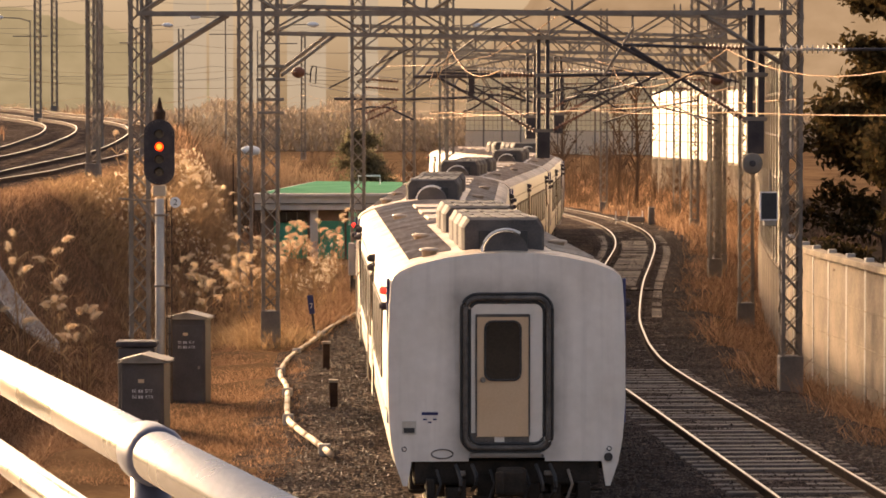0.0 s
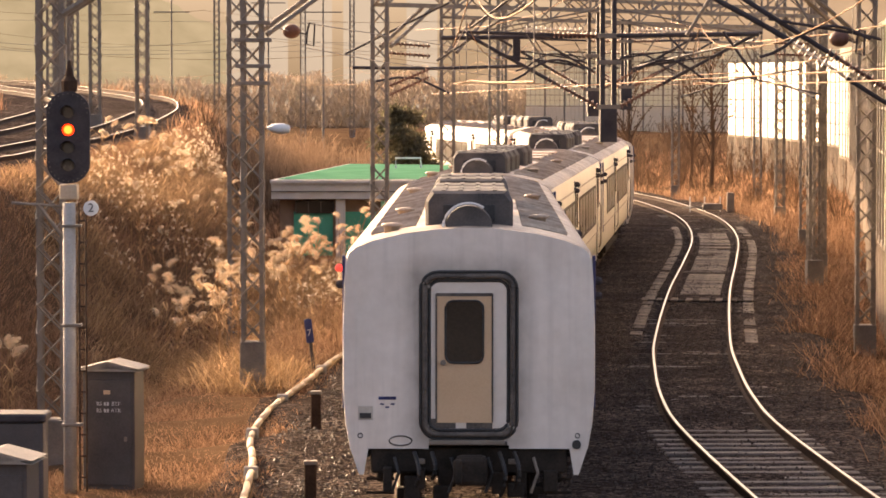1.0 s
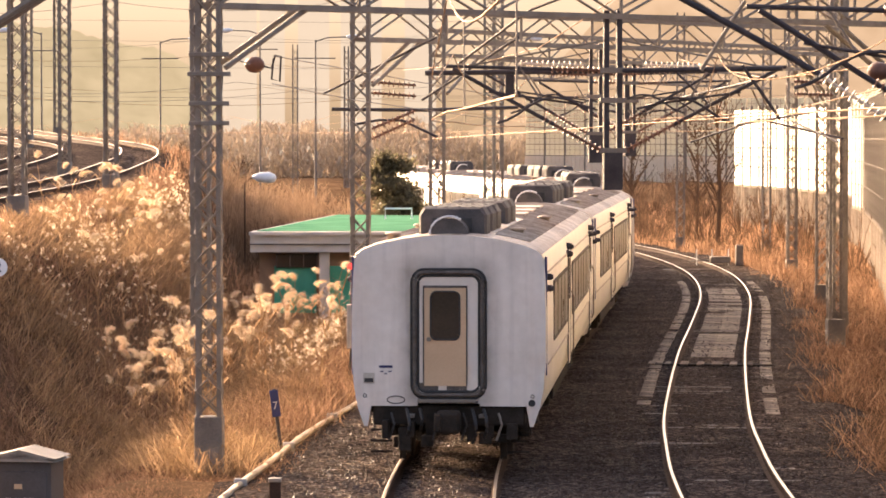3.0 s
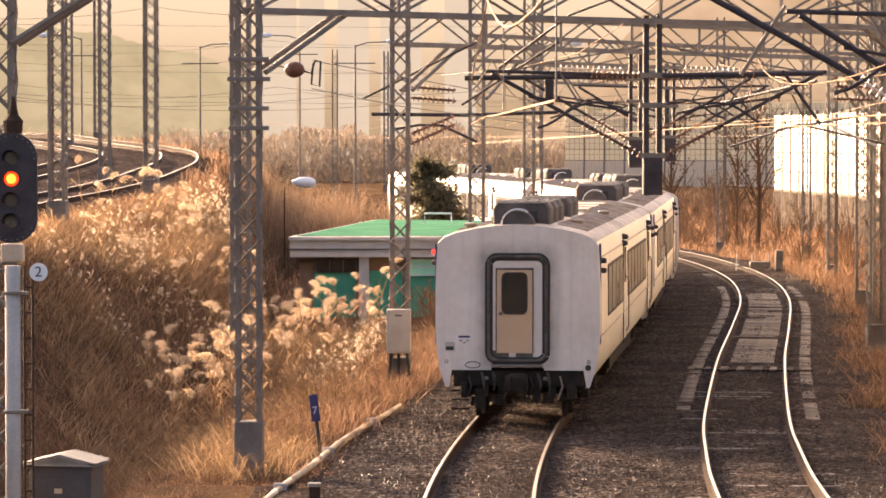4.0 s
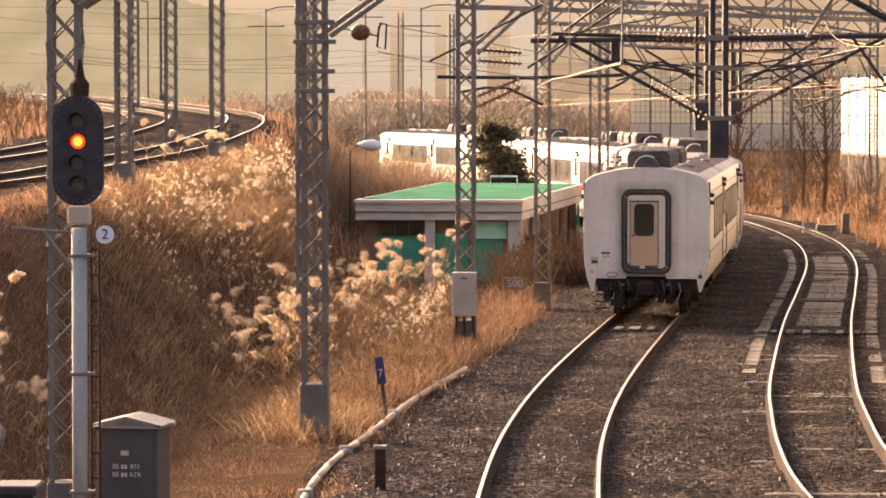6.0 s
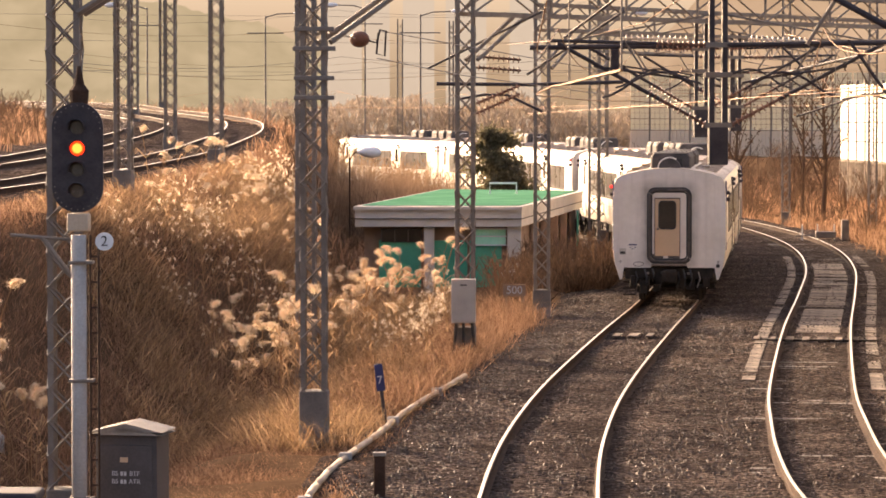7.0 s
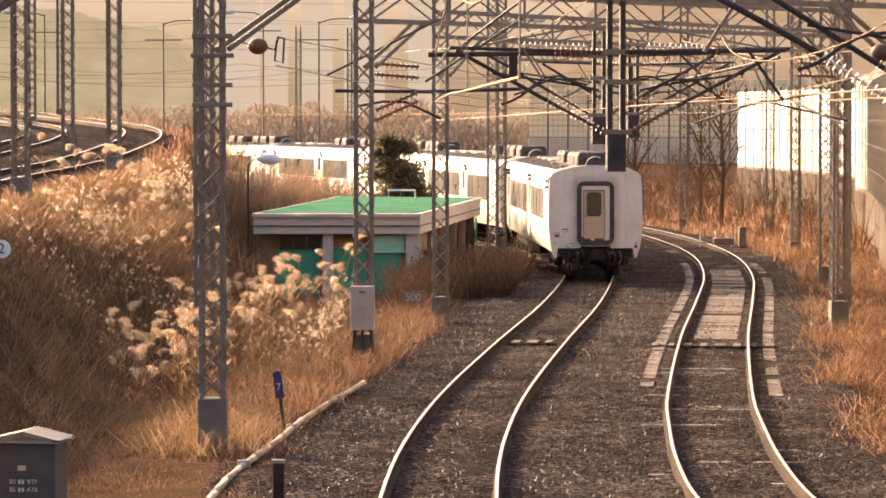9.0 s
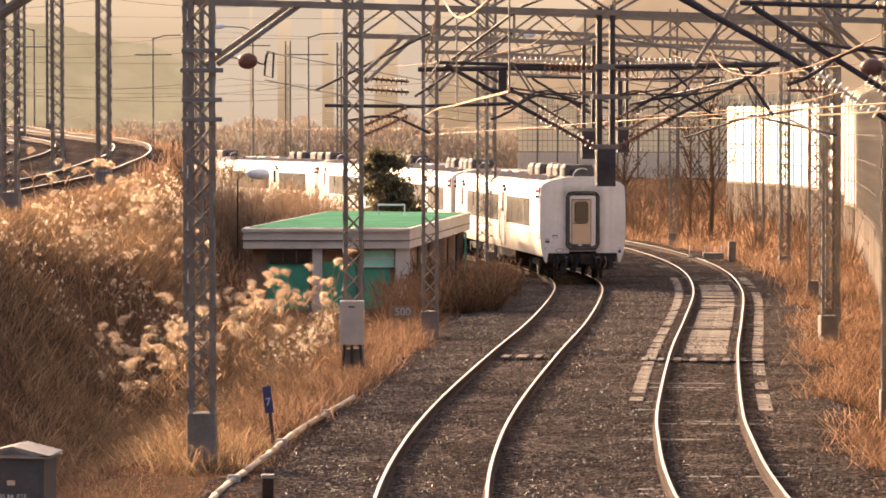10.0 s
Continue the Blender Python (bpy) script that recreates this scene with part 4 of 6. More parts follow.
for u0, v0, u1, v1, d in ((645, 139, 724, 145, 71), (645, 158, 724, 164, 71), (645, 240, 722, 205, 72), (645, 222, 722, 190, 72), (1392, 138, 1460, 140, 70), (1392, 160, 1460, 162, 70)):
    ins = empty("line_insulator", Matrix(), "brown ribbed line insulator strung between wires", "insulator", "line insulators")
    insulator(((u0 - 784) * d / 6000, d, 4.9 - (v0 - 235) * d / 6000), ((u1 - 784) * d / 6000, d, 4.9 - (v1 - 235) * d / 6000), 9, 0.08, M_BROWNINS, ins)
for pts in ([(4.62, 70.0, 6.27), (5.32, 70.0, 5.57)], [(0.17, 62.0, 6.24), (1.41, 60.0, 7.13), (2.96, 58.0, 7.66)], [(-0.52, 64.0, 5.59), (1.25, 62.0, 6.71)], [(-2.69, 72.0, 5.80), (-0.28, 70.0, 6.94)], [(3.69, 64.0, 5.47), (5.57, 58.0, 5.93)],
            [(7.45, 75.0, 5.28), (8.23, 72.0, 4.78)], [(6.33, 75.0, 5.15), (7.87, 72.0, 5.44)], [(5.68, 80.0, 4.77), (7.10, 78.0, 5.29), (8.82, 76.0, 4.84)]):
    loose_tube("stay_tube", pts, 0.026, M_DARKSTEEL, "thin dark stay tube of the overhead line", "catenary support")


def wire(pts, r, label, material=M_WIRE):
    cu = bpy.data.meshes.new("overhead_wire")
    bm = tube(pts, r, 5)
    bm.to_mesh(cu)
    bm.free()
    cu.materials.append(material)
    return tagged(new("overhead_wire", cu), label, "overhead wire", "overhead wires")


def hang(line, z, sag, r, label, y0=14, y1=240, span=22):
    pts = [(x, y, z - sag * (1 - (2 * (((y - 8) % span) / span) - 1) ** 2)) for x, y in line[::2] if y0 < y < y1]
    wire(pts, r, label)
    return pts


for line in (TRACK_1, TRACK_2):
    c = hang(line, 5.12, 0.03, 0.009, "copper contact wire above the track")
    m = hang(line, 6.15, 0.55, 0.008, "sagging messenger wire above the contact wire")
    for a, b in list(zip(c, m))[::4]:
        wire([a, b], 0.005, "thin vertical dropper wire", M_STEEL)
wire([(-0.78, 95.0, 4.81), (1.82, 75.0, 4.99), (3.46, 60.0, 5.13), (5.75, 44.0, 5.28), (7.07, 38.0, 5.39)], 0.012, "sunlit copper contact wire drawn across the tracks")
wire([(-1.23, 88.0, 6.62), (0.57, 74.0, 6.47), (1.72, 66.0, 6.61), (2.62, 57.0, 7.11), (3.02, 54.0, 7.42)], 0.01, "sunlit messenger wire rising to the gantry")
wire([(5.41, 80.0, 6.70), (6.04, 64.0, 5.97), (6.47, 52.0, 5.97), (7.02, 46.0, 6.09)], 0.011, "sunlit feeder wire crossing the tracks")
wire([(3.92, 66.0, 5.22), (5.96, 60.0, 5.35), (6.72, 50.0, 5.69)], 0.011, "sunlit stay wire above the tracks")
wire([(-3.47, 52.2, 6.12), (-3.15, 53.4, 6.04)], 0.012, "thin stay wire to a round insulator", M_STEEL)
wire([(-2.86, 55.0, 6.20), (-1.75, 64.0, 6.13), (1.32, 75.0, 5.74)], 0.009, "thin stay wire to a round insulator", M_STEEL)
wire([(-2.88, 55.0, 5.75), (-1.75, 64.0, 5.57), (0.95, 75.0, 5.28)], 0.009, "thin stay wire to a round insulator", M_STEEL)
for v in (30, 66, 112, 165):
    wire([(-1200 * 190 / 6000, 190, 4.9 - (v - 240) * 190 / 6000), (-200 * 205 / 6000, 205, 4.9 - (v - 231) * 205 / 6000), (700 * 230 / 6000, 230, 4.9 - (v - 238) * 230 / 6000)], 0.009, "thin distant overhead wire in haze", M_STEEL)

ball = empty("round_insulator", pose(*(-3.11, 54.0, 6.04)), "round dark weight with a square bracket on a stay wire", "insulator")
bm = bmesh.new()
bmesh.ops.create_uvsphere(bm, u_segments=16, v_segments=10, radius=0.155)
bmesh.ops.scale(bm, vec=(1.05, 1.0, 0.85), verts=bm.verts)
part("weight", bm, M_BROWNINS, ball, "round dark brown weight", True)
part("bracket", tube([(0.14, 0, -0.02), (0.27, 0, -0.06), (0.33, 0, 0.15), (0.42, 0, 0.13), (0.4, 0, -0.27), (0.27, 0, -0.23), (0.3, 0, 0.1)], 0.018, 6), M_DARKSTEEL, ball)
ball2 = copy_thing(ball, pose(*(6.06, 48.0, 5.82)))

tension = empty("tension_wheel", pose(5.85, 38.9, 4.15), "grey metal tension wheel with weights on the near mast", "tension wheel")
bm = bmesh.new()
add_lathe(bm, (0, -0.06, 0), (0, 0.06, 0), [(0, 0.18), (0.2, 0.2), (0.4, 0.16), (0.6, 0.16), (0.8, 0.2), (1, 0.18)], 24)
part("rim", bm, M_STEEL, tension, "grooved grey rim", True)
part("hub", tube([(0, -0.12, 0), (0, 0.12, 0)], 0.06, 10), M_DARKSTEEL, tension)
for k in range(5):
    part("weight", box((0.34, 0, -0.6 - 0.13 * k), (0.24, 0.24, 0.12), 0.02), M_CONCRETE, tension)
part("weight_rod", tube([(0.34, 0, -0.1), (0.34, 0, -1.25)], 0.02, 6), M_STEEL, tension)
board = empty("mast_sign", pose(6.15, 38.7, 3.1), "black square sign with pale frame on a mast", "sign board")
part("panel", box((0, 0, 0.25), (0.3, 0.03, 0.5), 0.006), M_BLACK, board)
for xx in (-0.16, 0.16):
    part("frame_bar", box((xx, -0.005, 0.25), (0.025, 0.05, 0.54)), M_PLATE, board)
for zz in (-0.01, 0.51):
    part("frame_bar", box((0, -0.005, zz), (0.345, 0.05, 0.025)), M_PLATE, board)
side = empty("side_feeder_arm", Matrix(), "pale ribbed insulator on a horizontal mast arm", "insulator")
insulator((6.4, 38.6, 6.3), (7.6, 38.6, 6.3), 12, 0.085, M_CERAMIC, side)
part("arm", tube([(5.7, 38.6, 6.3), (6.4, 38.6, 6.3)], 0.035, 8), M_DARKSTEEL, side)
part("arm_tip", tube([(7.6, 38.6, 6.3), (8.6, 38.6, 6.3)], 0.03, 8), M_DARKSTEEL, side)

# ---- signal on its post ----
def build_signal():
    t = empty("railway_signal", pose(-5.22, 37, -0.46), "four-lens railway signal showing red on a pale round post with ladder", "railway signal")
    part("post", tube([(0, 0, 0), (0, 0, 4.0)], 0.085, 14), M_CONCRETE, t, "pale grey round post", True)
    zc = 4.85
    part("backboard", slab(rounded(0.56, 1.2, 0.27, 8), -0.06, 0.0, zc), M_DARKSTEEL, t, "black rounded backboard")
    part("case", slab(rounded(0.44, 1.08, 0.2, 8), 0.0, 0.22, zc), M_DARKSTEEL, t)
    bm = bmesh.new()
    for k in range(26):
        a = rounded(0.5, 1.14, 0.25, 6)[k]
        add_box(bm, (a[0], -0.065, a[1] + zc), (0.014, 0.01, 0.014))
    part("rivets", bm, M_STEEL, t)
    for k, z in enumerate((0.33, 0.1, -0.13, -0.36)):
        z += zc
        bm = bmesh.new()
        add_lathe(bm, (0, -0.06, z), (0, -0.075, z), [(0, 0.078), (0.6, 0.078), (1, 0.06)], 20)
        lens = part("lens", bm, M_SIGLIT if k == 1 else M_SIGOFF, t, "glowing red lens" if k == 1 else "unlit dull lens")
        if k == 1:
            bm = bmesh.new()
            add_lathe(bm, (0, -0.075, z), (0, -0.082, z), [(0, 0.055), (0.6, 0.05), (1, 0.03)], 16)
            part("lens_core", bm, M_SIGCORE, lens)
        bm, _ = loft([[(0.088 * math.cos(a), yy, z + 0.088 * math.sin(a)) for a in np.linspace(radians(-20), radians(200), 14)] for yy in (-0.06, -0.2 if k != 1 else -0.12)])
        part("hood", bm, M_DARKSTEEL, t, "black lens hood", True)
    part("neck", box((0, 0.03, 4.14), (0.24, 0.2, 0.2), 0.02), M_DUCT, t, "tan neck casting")
    bm = bmesh.new()
    add_lathe(bm, (0, 0.1, 5.44), (0, 0.1, 5.85), [(0, 0.1), (0.35, 0.11), (0.5, 0.06), (0.8, 0.035), (1, 0.02)], 10)
    part("finial", bm, M_RAILSIDE, t, "dark pointed cap")
    bm = bmesh.new()
    for xx in (0.12, 0.21):
        add_tube(bm, [(xx, 0.05, 0.2), (xx, 0.05, 4.0)], 0.014, 5)
    part("ladder_rail", bm, M_RAILSIDE, t)
    for z in np.arange(0.4, 4.0, 0.28):
        part("rung", tube([(0.11, 0.05, z), (0.22, 0.05, z)], 0.011, 5), M_RAILSIDE, t)
    for z in (1.1, 2.4, 3.7):
        part("band", box((0.03, 0, z), (0.27, 0.2, 0.035), 0.008), M_STEEL, t)
    part("side_arm", tube([(-0.08, 0, 3.95), (-0.75, 0, 4.0)], 0.022, 6), M_STEEL, t, "side platform arm")
    part("arm_brace", tube([(-0.08, 0, 3.55), (-0.4, 0, 3.97)], 0.028, 6), M_STEEL, t)
    plate = part("number_plate", slab([(0.1 * math.cos(a) + 0.29, 0.1 * math.sin(a)) for a in np.linspace(0, 2 * math.pi, 24, endpoint=False)], -0.05, -0.03, 3.93), M_PLATE, t, "round white number plate")
    return t, plate


def words(text, parent, m, size, material, label=""):
    cu = bpy.data.curves.new("lettering", 'FONT')
    cu.body, cu.size, cu.align_x, cu.align_y, cu.extrude = text, size, 'CENTER', 'CENTER', 0.002
    tmp = bpy.data.objects.new("lettering", cu)
    me = bpy.data.meshes.new_from_object(tmp)
    bpy.data.objects.remove(tmp)
    me.materials.clear()
    me.materials.append(material)
    ob = part("lettering", me, None, parent, label)
    ob.matrix_basis = m
    return ob


SIGNAL, PLATE = build_signal()
words("2", PLATE, pose(0.29, -0.054, 3.93, 90), 0.16, M_BLACK, "black numeral two")


# ---- lineside cabinets and small things ----
def build_cabinet(m, w, h, d, label, lettered):
    t = empty("signal_cabinet", m, label, "lineside cabinet", "lineside cabinets")
    part("body", box((0, 0, h / 2), (w, d, h), 0.012), M_CAB, t)
    door = part("door", box((0, -d / 2 - 0.008, h / 2), (w * 0.86, 0.02, h * 0.86), 0.006), M_CAB, t)
    part("lock", box((w * 0.33, -d / 2 - 0.03, h * 0.45), (0.04, 0.03, 0.06), 0.006), M_STEEL, door)
    part("badge", box((-0.02, -d / 2 - 0.022, h * 0.83), (0.09, 0.008, 0.055)), M_TAN, door, "small tan badge")
    bm = bmesh.new()
    a = [bm.verts.new(p) for p in ((-w / 2 - 0.07, -d / 2 - 0.06, h), (0, -d / 2 - 0.06, h + 0.1), (w / 2 + 0.07, -d / 2 - 0.06, h), (w / 2 + 0.07, d / 2 + 0.06, h), (0, d / 2 + 0.06, h + 0.1), (-w / 2 - 0.07, d / 2 + 0.06, h))]
    for f in ((0, 1, 4, 5), (1, 2, 3, 4), (0, 2, 1), (3, 5, 4), (0, 5, 3, 2)):
        bm.faces.new([a[i] for i in f])
    r = bmesh.ops.extrude_face_region(bm, geom=bm.faces[:])
    bmesh.ops.translate(bm, vec=(0, 0, 0.035), verts=[v for v in r["geom"] if isinstance(v, bmesh.types.BMVert)])
    bmesh.ops.recalc_face_normals(bm, faces=bm.faces)
    part("roof", bm, M_CABROOF, t, "pale peaked roof")
    if lettered:
        for row, tail in ((0.735, "BTF"), (0.68, "ATR")):
            words("BS", door, pose(-0.125, -d / 2 - 0.02, h * row, 90), 0.072, M_LETTER, "faded white letters")
            words(tail, door, pose(0.1, -d / 2 - 0.02, h * row, 90), 0.072, M_LETTER, "faded white letters")
            for xx in (-0.047, -0.008):
                part("faded_figure", box((xx, -d / 2 - 0.02, h * row), (0.028, 0.006, 0.046)), M_LETTER, door)
    return t


build_cabinet(pose(-4.72, 37.7, -0.32, 0, 0, -8), 0.7, 1.62, 0.55, "dark grey lineside cabinet with pale peaked roof and faded lettering", True)
build_cabinet(pose(-4.75, 26.6, -0.3, 0, 0, -6), 0.66, 1.62, 0.55, "dark grey lineside cabinet with pale peaked roof", True)
flat = empty("relay_box", pose(-5.3, 32.4, -0.3), "low dark flat-topped relay box", "lineside cabinet", "lineside cabinets")
part("body", box((0, 0, 0.72), (0.62, 0.5, 1.44), 0.02), M_CAB, flat)
part("lid", box((0, 0, 1.5), (0.7, 0.58, 0.1), 0.03), M_DARKSTEEL, flat, "rounded dark lid")

duct = spline([(-1.9, 26), (-2.1, 27.5), (-2.6, 30.9), (-2.78, 33.2), (-2.95, 39), (-3.2, 42.7), (-3.15, 47.2), (-2.72, 52.5), (-2.4, 57), (-1.6, 64)], 0.5)
troughs = tagged(new("cable_duct"), "pale weathered cable duct lying along the ballast edge", "cable duct")
for i in range(0, len(duct) - 3, 3):
    seg = [(x + random.uniform(-0.006, 0.006), y, ground_z(x, y) + 0.1 + random.uniform(-0.005, 0.008)) for x, y in duct[i:i + 4]]
    part("duct_length", tube(seg, 0.05, 8), M_DUCT, troughs, "", True)
for i in range(2, len(duct), 11):
    x, y = duct[i]
    part("joint_collar", box((x, y, ground_z(x, y) + 0.08), (0.19, 0.12, 0.2), 0.02), M_CONCRETE, troughs)


def build_post(x, y, h, label, lean=0):
    t = empty("marker_post", pose(x, y, ground_z(x, y) - 0.05, 0, lean, 0), label, "marker post", "marker posts")
    part("shaft", box((0, 0, h / 2), (0.15, 0.13, h), 0.015), M_RAILSIDE, t, "dark brown stub")
    part("cap", box((0, 0, h + 0.02), (0.17, 0.15, 0.05), 0.01), M_CABROOF, t, "pale sunlit cap")


build_post(-2.3, 44.4, 0.58, "short dark brown marker post with pale top in ballast")
build_post(-2.02, 35.5, 0.5, "short dark brown marker post with pale top in ballast")

seven = empty("kilometre_marker", pose(-2.72, 55, -0.45, 0, -7, 0), "leaning slim post with a dark blue plate", "marker post")
part("shaft", tube([(0, 0, 0), (0, 0, 1.25)], 0.03, 8), M_DARKSTEEL, seven)
blue = part("plate", box((0, -0.035, 1.02), (0.14, 0.02, 0.44), 0.006), M_BLUE, seven, "dark blue plate")
words("7", blue, pose(0, -0.048, 0.98, 90), 0.18, M_LETTER, "white numeral seven")

limit = empty("distance_board", pose(-1.0, 84, -0.45), "low brown board with white numerals in grass", "sign board")
back = part("board", box((0, 0, 0.9), (0.56, 0.04, 0.3), 0.01), M_BRICK, limit, "weathered brown board")
for xx in (-0.2, 0.2):
    part("leg", box((xx, 0.05, 0.4), (0.05, 0.05, 0.9)), M_BRICK, limit)
words("500", back, pose(0, -0.025, 0.9, 90), 0.27, M_LETTER, "white numerals")

jb = empty("mast_control_box", pose(-1.87, 69.55, 0.55), "beige steel control box mounted low on a mast", "control box")
part("casing", box((0, 0, 0.45), (0.5, 0.28, 0.9), 0.015), M_BOX, jb)
part("casing_door", box((0, -0.145, 0.45), (0.44, 0.012, 0.82), 0.004), M_BOX, jb)
part("nameplate", box((0, -0.155, 0.78), (0.14, 0.008, 0.03)), M_FRAME, jb)
for xx in (-0.15, 0.0, 0.17):
    part("conduit", tube([(xx, 0, 0.02), (xx * 1.2, 0, -0.35), (xx * 1.6, 0.05, -0.85)], 0.035, 6), M_BLACK, jb, "black cable conduit")

mk = empty("verge_marker", pose(7.35, 47, ground_z(7.35, 47), 0, 3, 0), "short dark marker post in tall dry grass", "marker post")
part("shaft", tube([(0, 0, 0), (0, 0, 1.0)], 0.035, 8), M_DARKSTEEL, mk)
part("plate", box((0, -0.04, 0.92), (0.12, 0.03, 0.26), 0.01), M_DARKSTEEL, mk)

pm = empty("point_machine", pose(10.6, 133, ground_z(10.6, 133)), "grey trackside machine box with rods", "trackside machine")
part("case", box((0, 0, 0.22), (0.8, 0.45, 0.26), 0.04), M_STEEL, pm)
part("cover", box((0.75, 0, 0.4), (0.3, 0.35, 0.8), 0.03), M_STEEL, pm)
part("rod", tube([(-0.4, 0, 0.2), (-1.2, 0, 0.16)], 0.03, 6), M_STEEL, pm)
for xx in (-0.9, -0.3, 0.35):
    part("stake", tube([(xx, 0.3, -0.1), (xx, 0.3, 0.62)], 0.025, 6), M_PLATE, pm, "thin white stake")

# walkway slabs beside and between the rails of the far track
for sh in (-1.2, 0, 1.2):
    sl = offset_line(TRACK_2, sh)
    pv = tagged(new("crossing_slabs"), "worn pale concrete slabs laid along the far track", "concrete slabs", kind="structure")
    lo, hi = (60, 118) if sh else (77, 112)
    me = mesh_of("slab", box((0, 0, 0), (0.26 if sh else 1.0, 0.99, 0.07), 0.012), M_SLAB)
    for (xa, ya), (xb, yb) in zip(sl, sl[1:]):
        if lo < ya < hi and random.random() < (0.97 if ya > 66 else 0.55):
            ob = part("slab", me, None, pv)
            ob.matrix_basis = pose(xa, ya, -0.176 + random.uniform(-0.014, 0.01), 0, 0, math.degrees(math.atan2(yb - ya, xb - xa)) - 90)

# cables crossing under the rails in timber-edged troughs
for line, yc in ((TRACK_2, 74.6), (TRACK_1, 75.6)):
    xc = float(np.interp(yc, line[:, 1], line[:, 0]))
    t = empty("cable_crossing", pose(xc, yc, -0.1, 0, 0, -6), "dark cable trough crossing under the rails with pale boards", "cable crossing", "cable crossings")
    if line is TRACK_2:
        part("trough", box((0, 0, -0.04), (2.7, 0.3, 0.06), 0.02), M_UNDER, t, "dark open trough")
    for k in range(8 if line is TRACK_2 else 3):
        xx = -1.3 + 0.36 * k if line is TRACK_2 else -0.42 + 0.36 * k
        part("board", box((xx, random.uniform(-0.1, 0.1), -0.005), (random.uniform(0.1, 0.24), 0.9, 0.04), 0.01), M_SLAB, t)

# ---- noise barrier on the right ----
WALL = spline([(9.6, -20), (8.6, 20), (7.95, 38), (7.75, 46), (8.5, 58), (10.6, 80), (13.6, 105), (16.7, 135), (17.8, 147), (18.0, 158), (17.1, 170), (15.3, 184)], 2.0)
FAR_WALL = spline([(36, 283), (26, 292), (15, 299), (6, 304)], 2.0)


def build_barrier():
    t = tagged(new("noise_barrier"), "tall noise barrier of milky panels over ribbed concrete base", "noise barrier", kind="structure")
    post = mesh_of("barrier_post", box((0, 0, 2.9), (0.14, 0.16, 7.4), 0.01), M_STEEL)
    short = mesh_of("barrier_post", box((0, 0, 0.8), (0.16, 0.18, 3.6), 0.01), M_CONCRETE)
    base = bmesh.new()
    add_box(base, (0, 1.0, 0.4), (0.1, 1.98, 2.8), 0.01)
    for k in range(5):
        add_box(base, (-0.07, 0.2 + 0.4 * k, 0.4), (0.06, 0.16, 2.7), 0.01)
    # Far copy of the ribbed base, its colour paled to imitate haze.
    far_base = mesh_of("base_panel", base.copy(), M_HAZEBASE)
    base = mesh_of("base_panel", base, M_WALLCONC)
    bm = box((0, 1.0, 0), (0.05, 1.84, 0.96), 0.01)
    pane = mesh_of("panel", bm, M_GLAREPANEL)
    near_pane = mesh_of("panel", box((0, 1.0, 0), (0.05, 1.84, 0.96), 0.01), M_NEARPANEL)
    tinted = mesh_of("panel", box((0, 1.0, 0), (0.05, 1.84, 0.96), 0.01), M_TINTED)
    bm = bmesh.new()
    for z in (-0.5,):
        add_box(bm, (0, 1.0, z), (0.08, 1.9, 0.06))
    for yy in (0.5, 1.0, 1.5):
        add_box(bm, (0, yy, 0), (0.066, 0.03, 0.96))
    add_box(bm, (0, 1.0, 0.02), (0.066, 1.84, 0.025))
    bar = mesh_of("panel_bar", bm, M_STEEL)
    low = bmesh.new()
    add_box(low, (0, 1.0, 0.7), (0.14, 1.97, 3.4), 0.015)
    add_box(low, (-0.03, 1.0, 2.46), (0.3, 2.0, 0.13), 0.02)
    for z in (0.2, 0.9, 1.6):
        add_box(low, (-0.075, 1.0, z), (0.02, 1.97, 0.02))
    low = mesh_of("concrete_panel", low, M_WALLCONC)
    for (xa, ya), (xb, yb) in list(zip(WALL, WALL[1:])) + list(zip(FAR_WALL, FAR_WALL[1:])):
        m = pose(xa, ya, max(-0.2, ground_z(xa, ya) - 0.15), 0, 0, math.degrees(math.atan2(yb - ya, xb - xa)) - 90)
        if ya < 51:
            for nm, me in (("barrier_post", short), ("concrete_panel", low)):
                part(nm, me, None, t).matrix_basis = m
            continue
        rows = 4 if ya < 200 else 5
        z0 = 1.75 if ya < 110 else 2.0 if ya < 150 else 2.4
        part("barrier_post", post, None, t).matrix_basis = m
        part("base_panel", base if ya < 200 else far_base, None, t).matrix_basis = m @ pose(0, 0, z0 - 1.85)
        for r in range(rows):
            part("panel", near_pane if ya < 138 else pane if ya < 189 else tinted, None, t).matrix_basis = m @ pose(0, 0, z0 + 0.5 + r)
            part("panel_bar", bar, None, t).matrix_basis = m @ pose(0, 0, z0 + 0.5 + r)
        if ya < 150:
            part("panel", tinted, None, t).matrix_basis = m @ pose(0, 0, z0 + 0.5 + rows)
            part("panel_bar", bar, None, t).matrix_basis = m @ pose(0, 0, z0 + 0.5 + rows)


build_barrier()

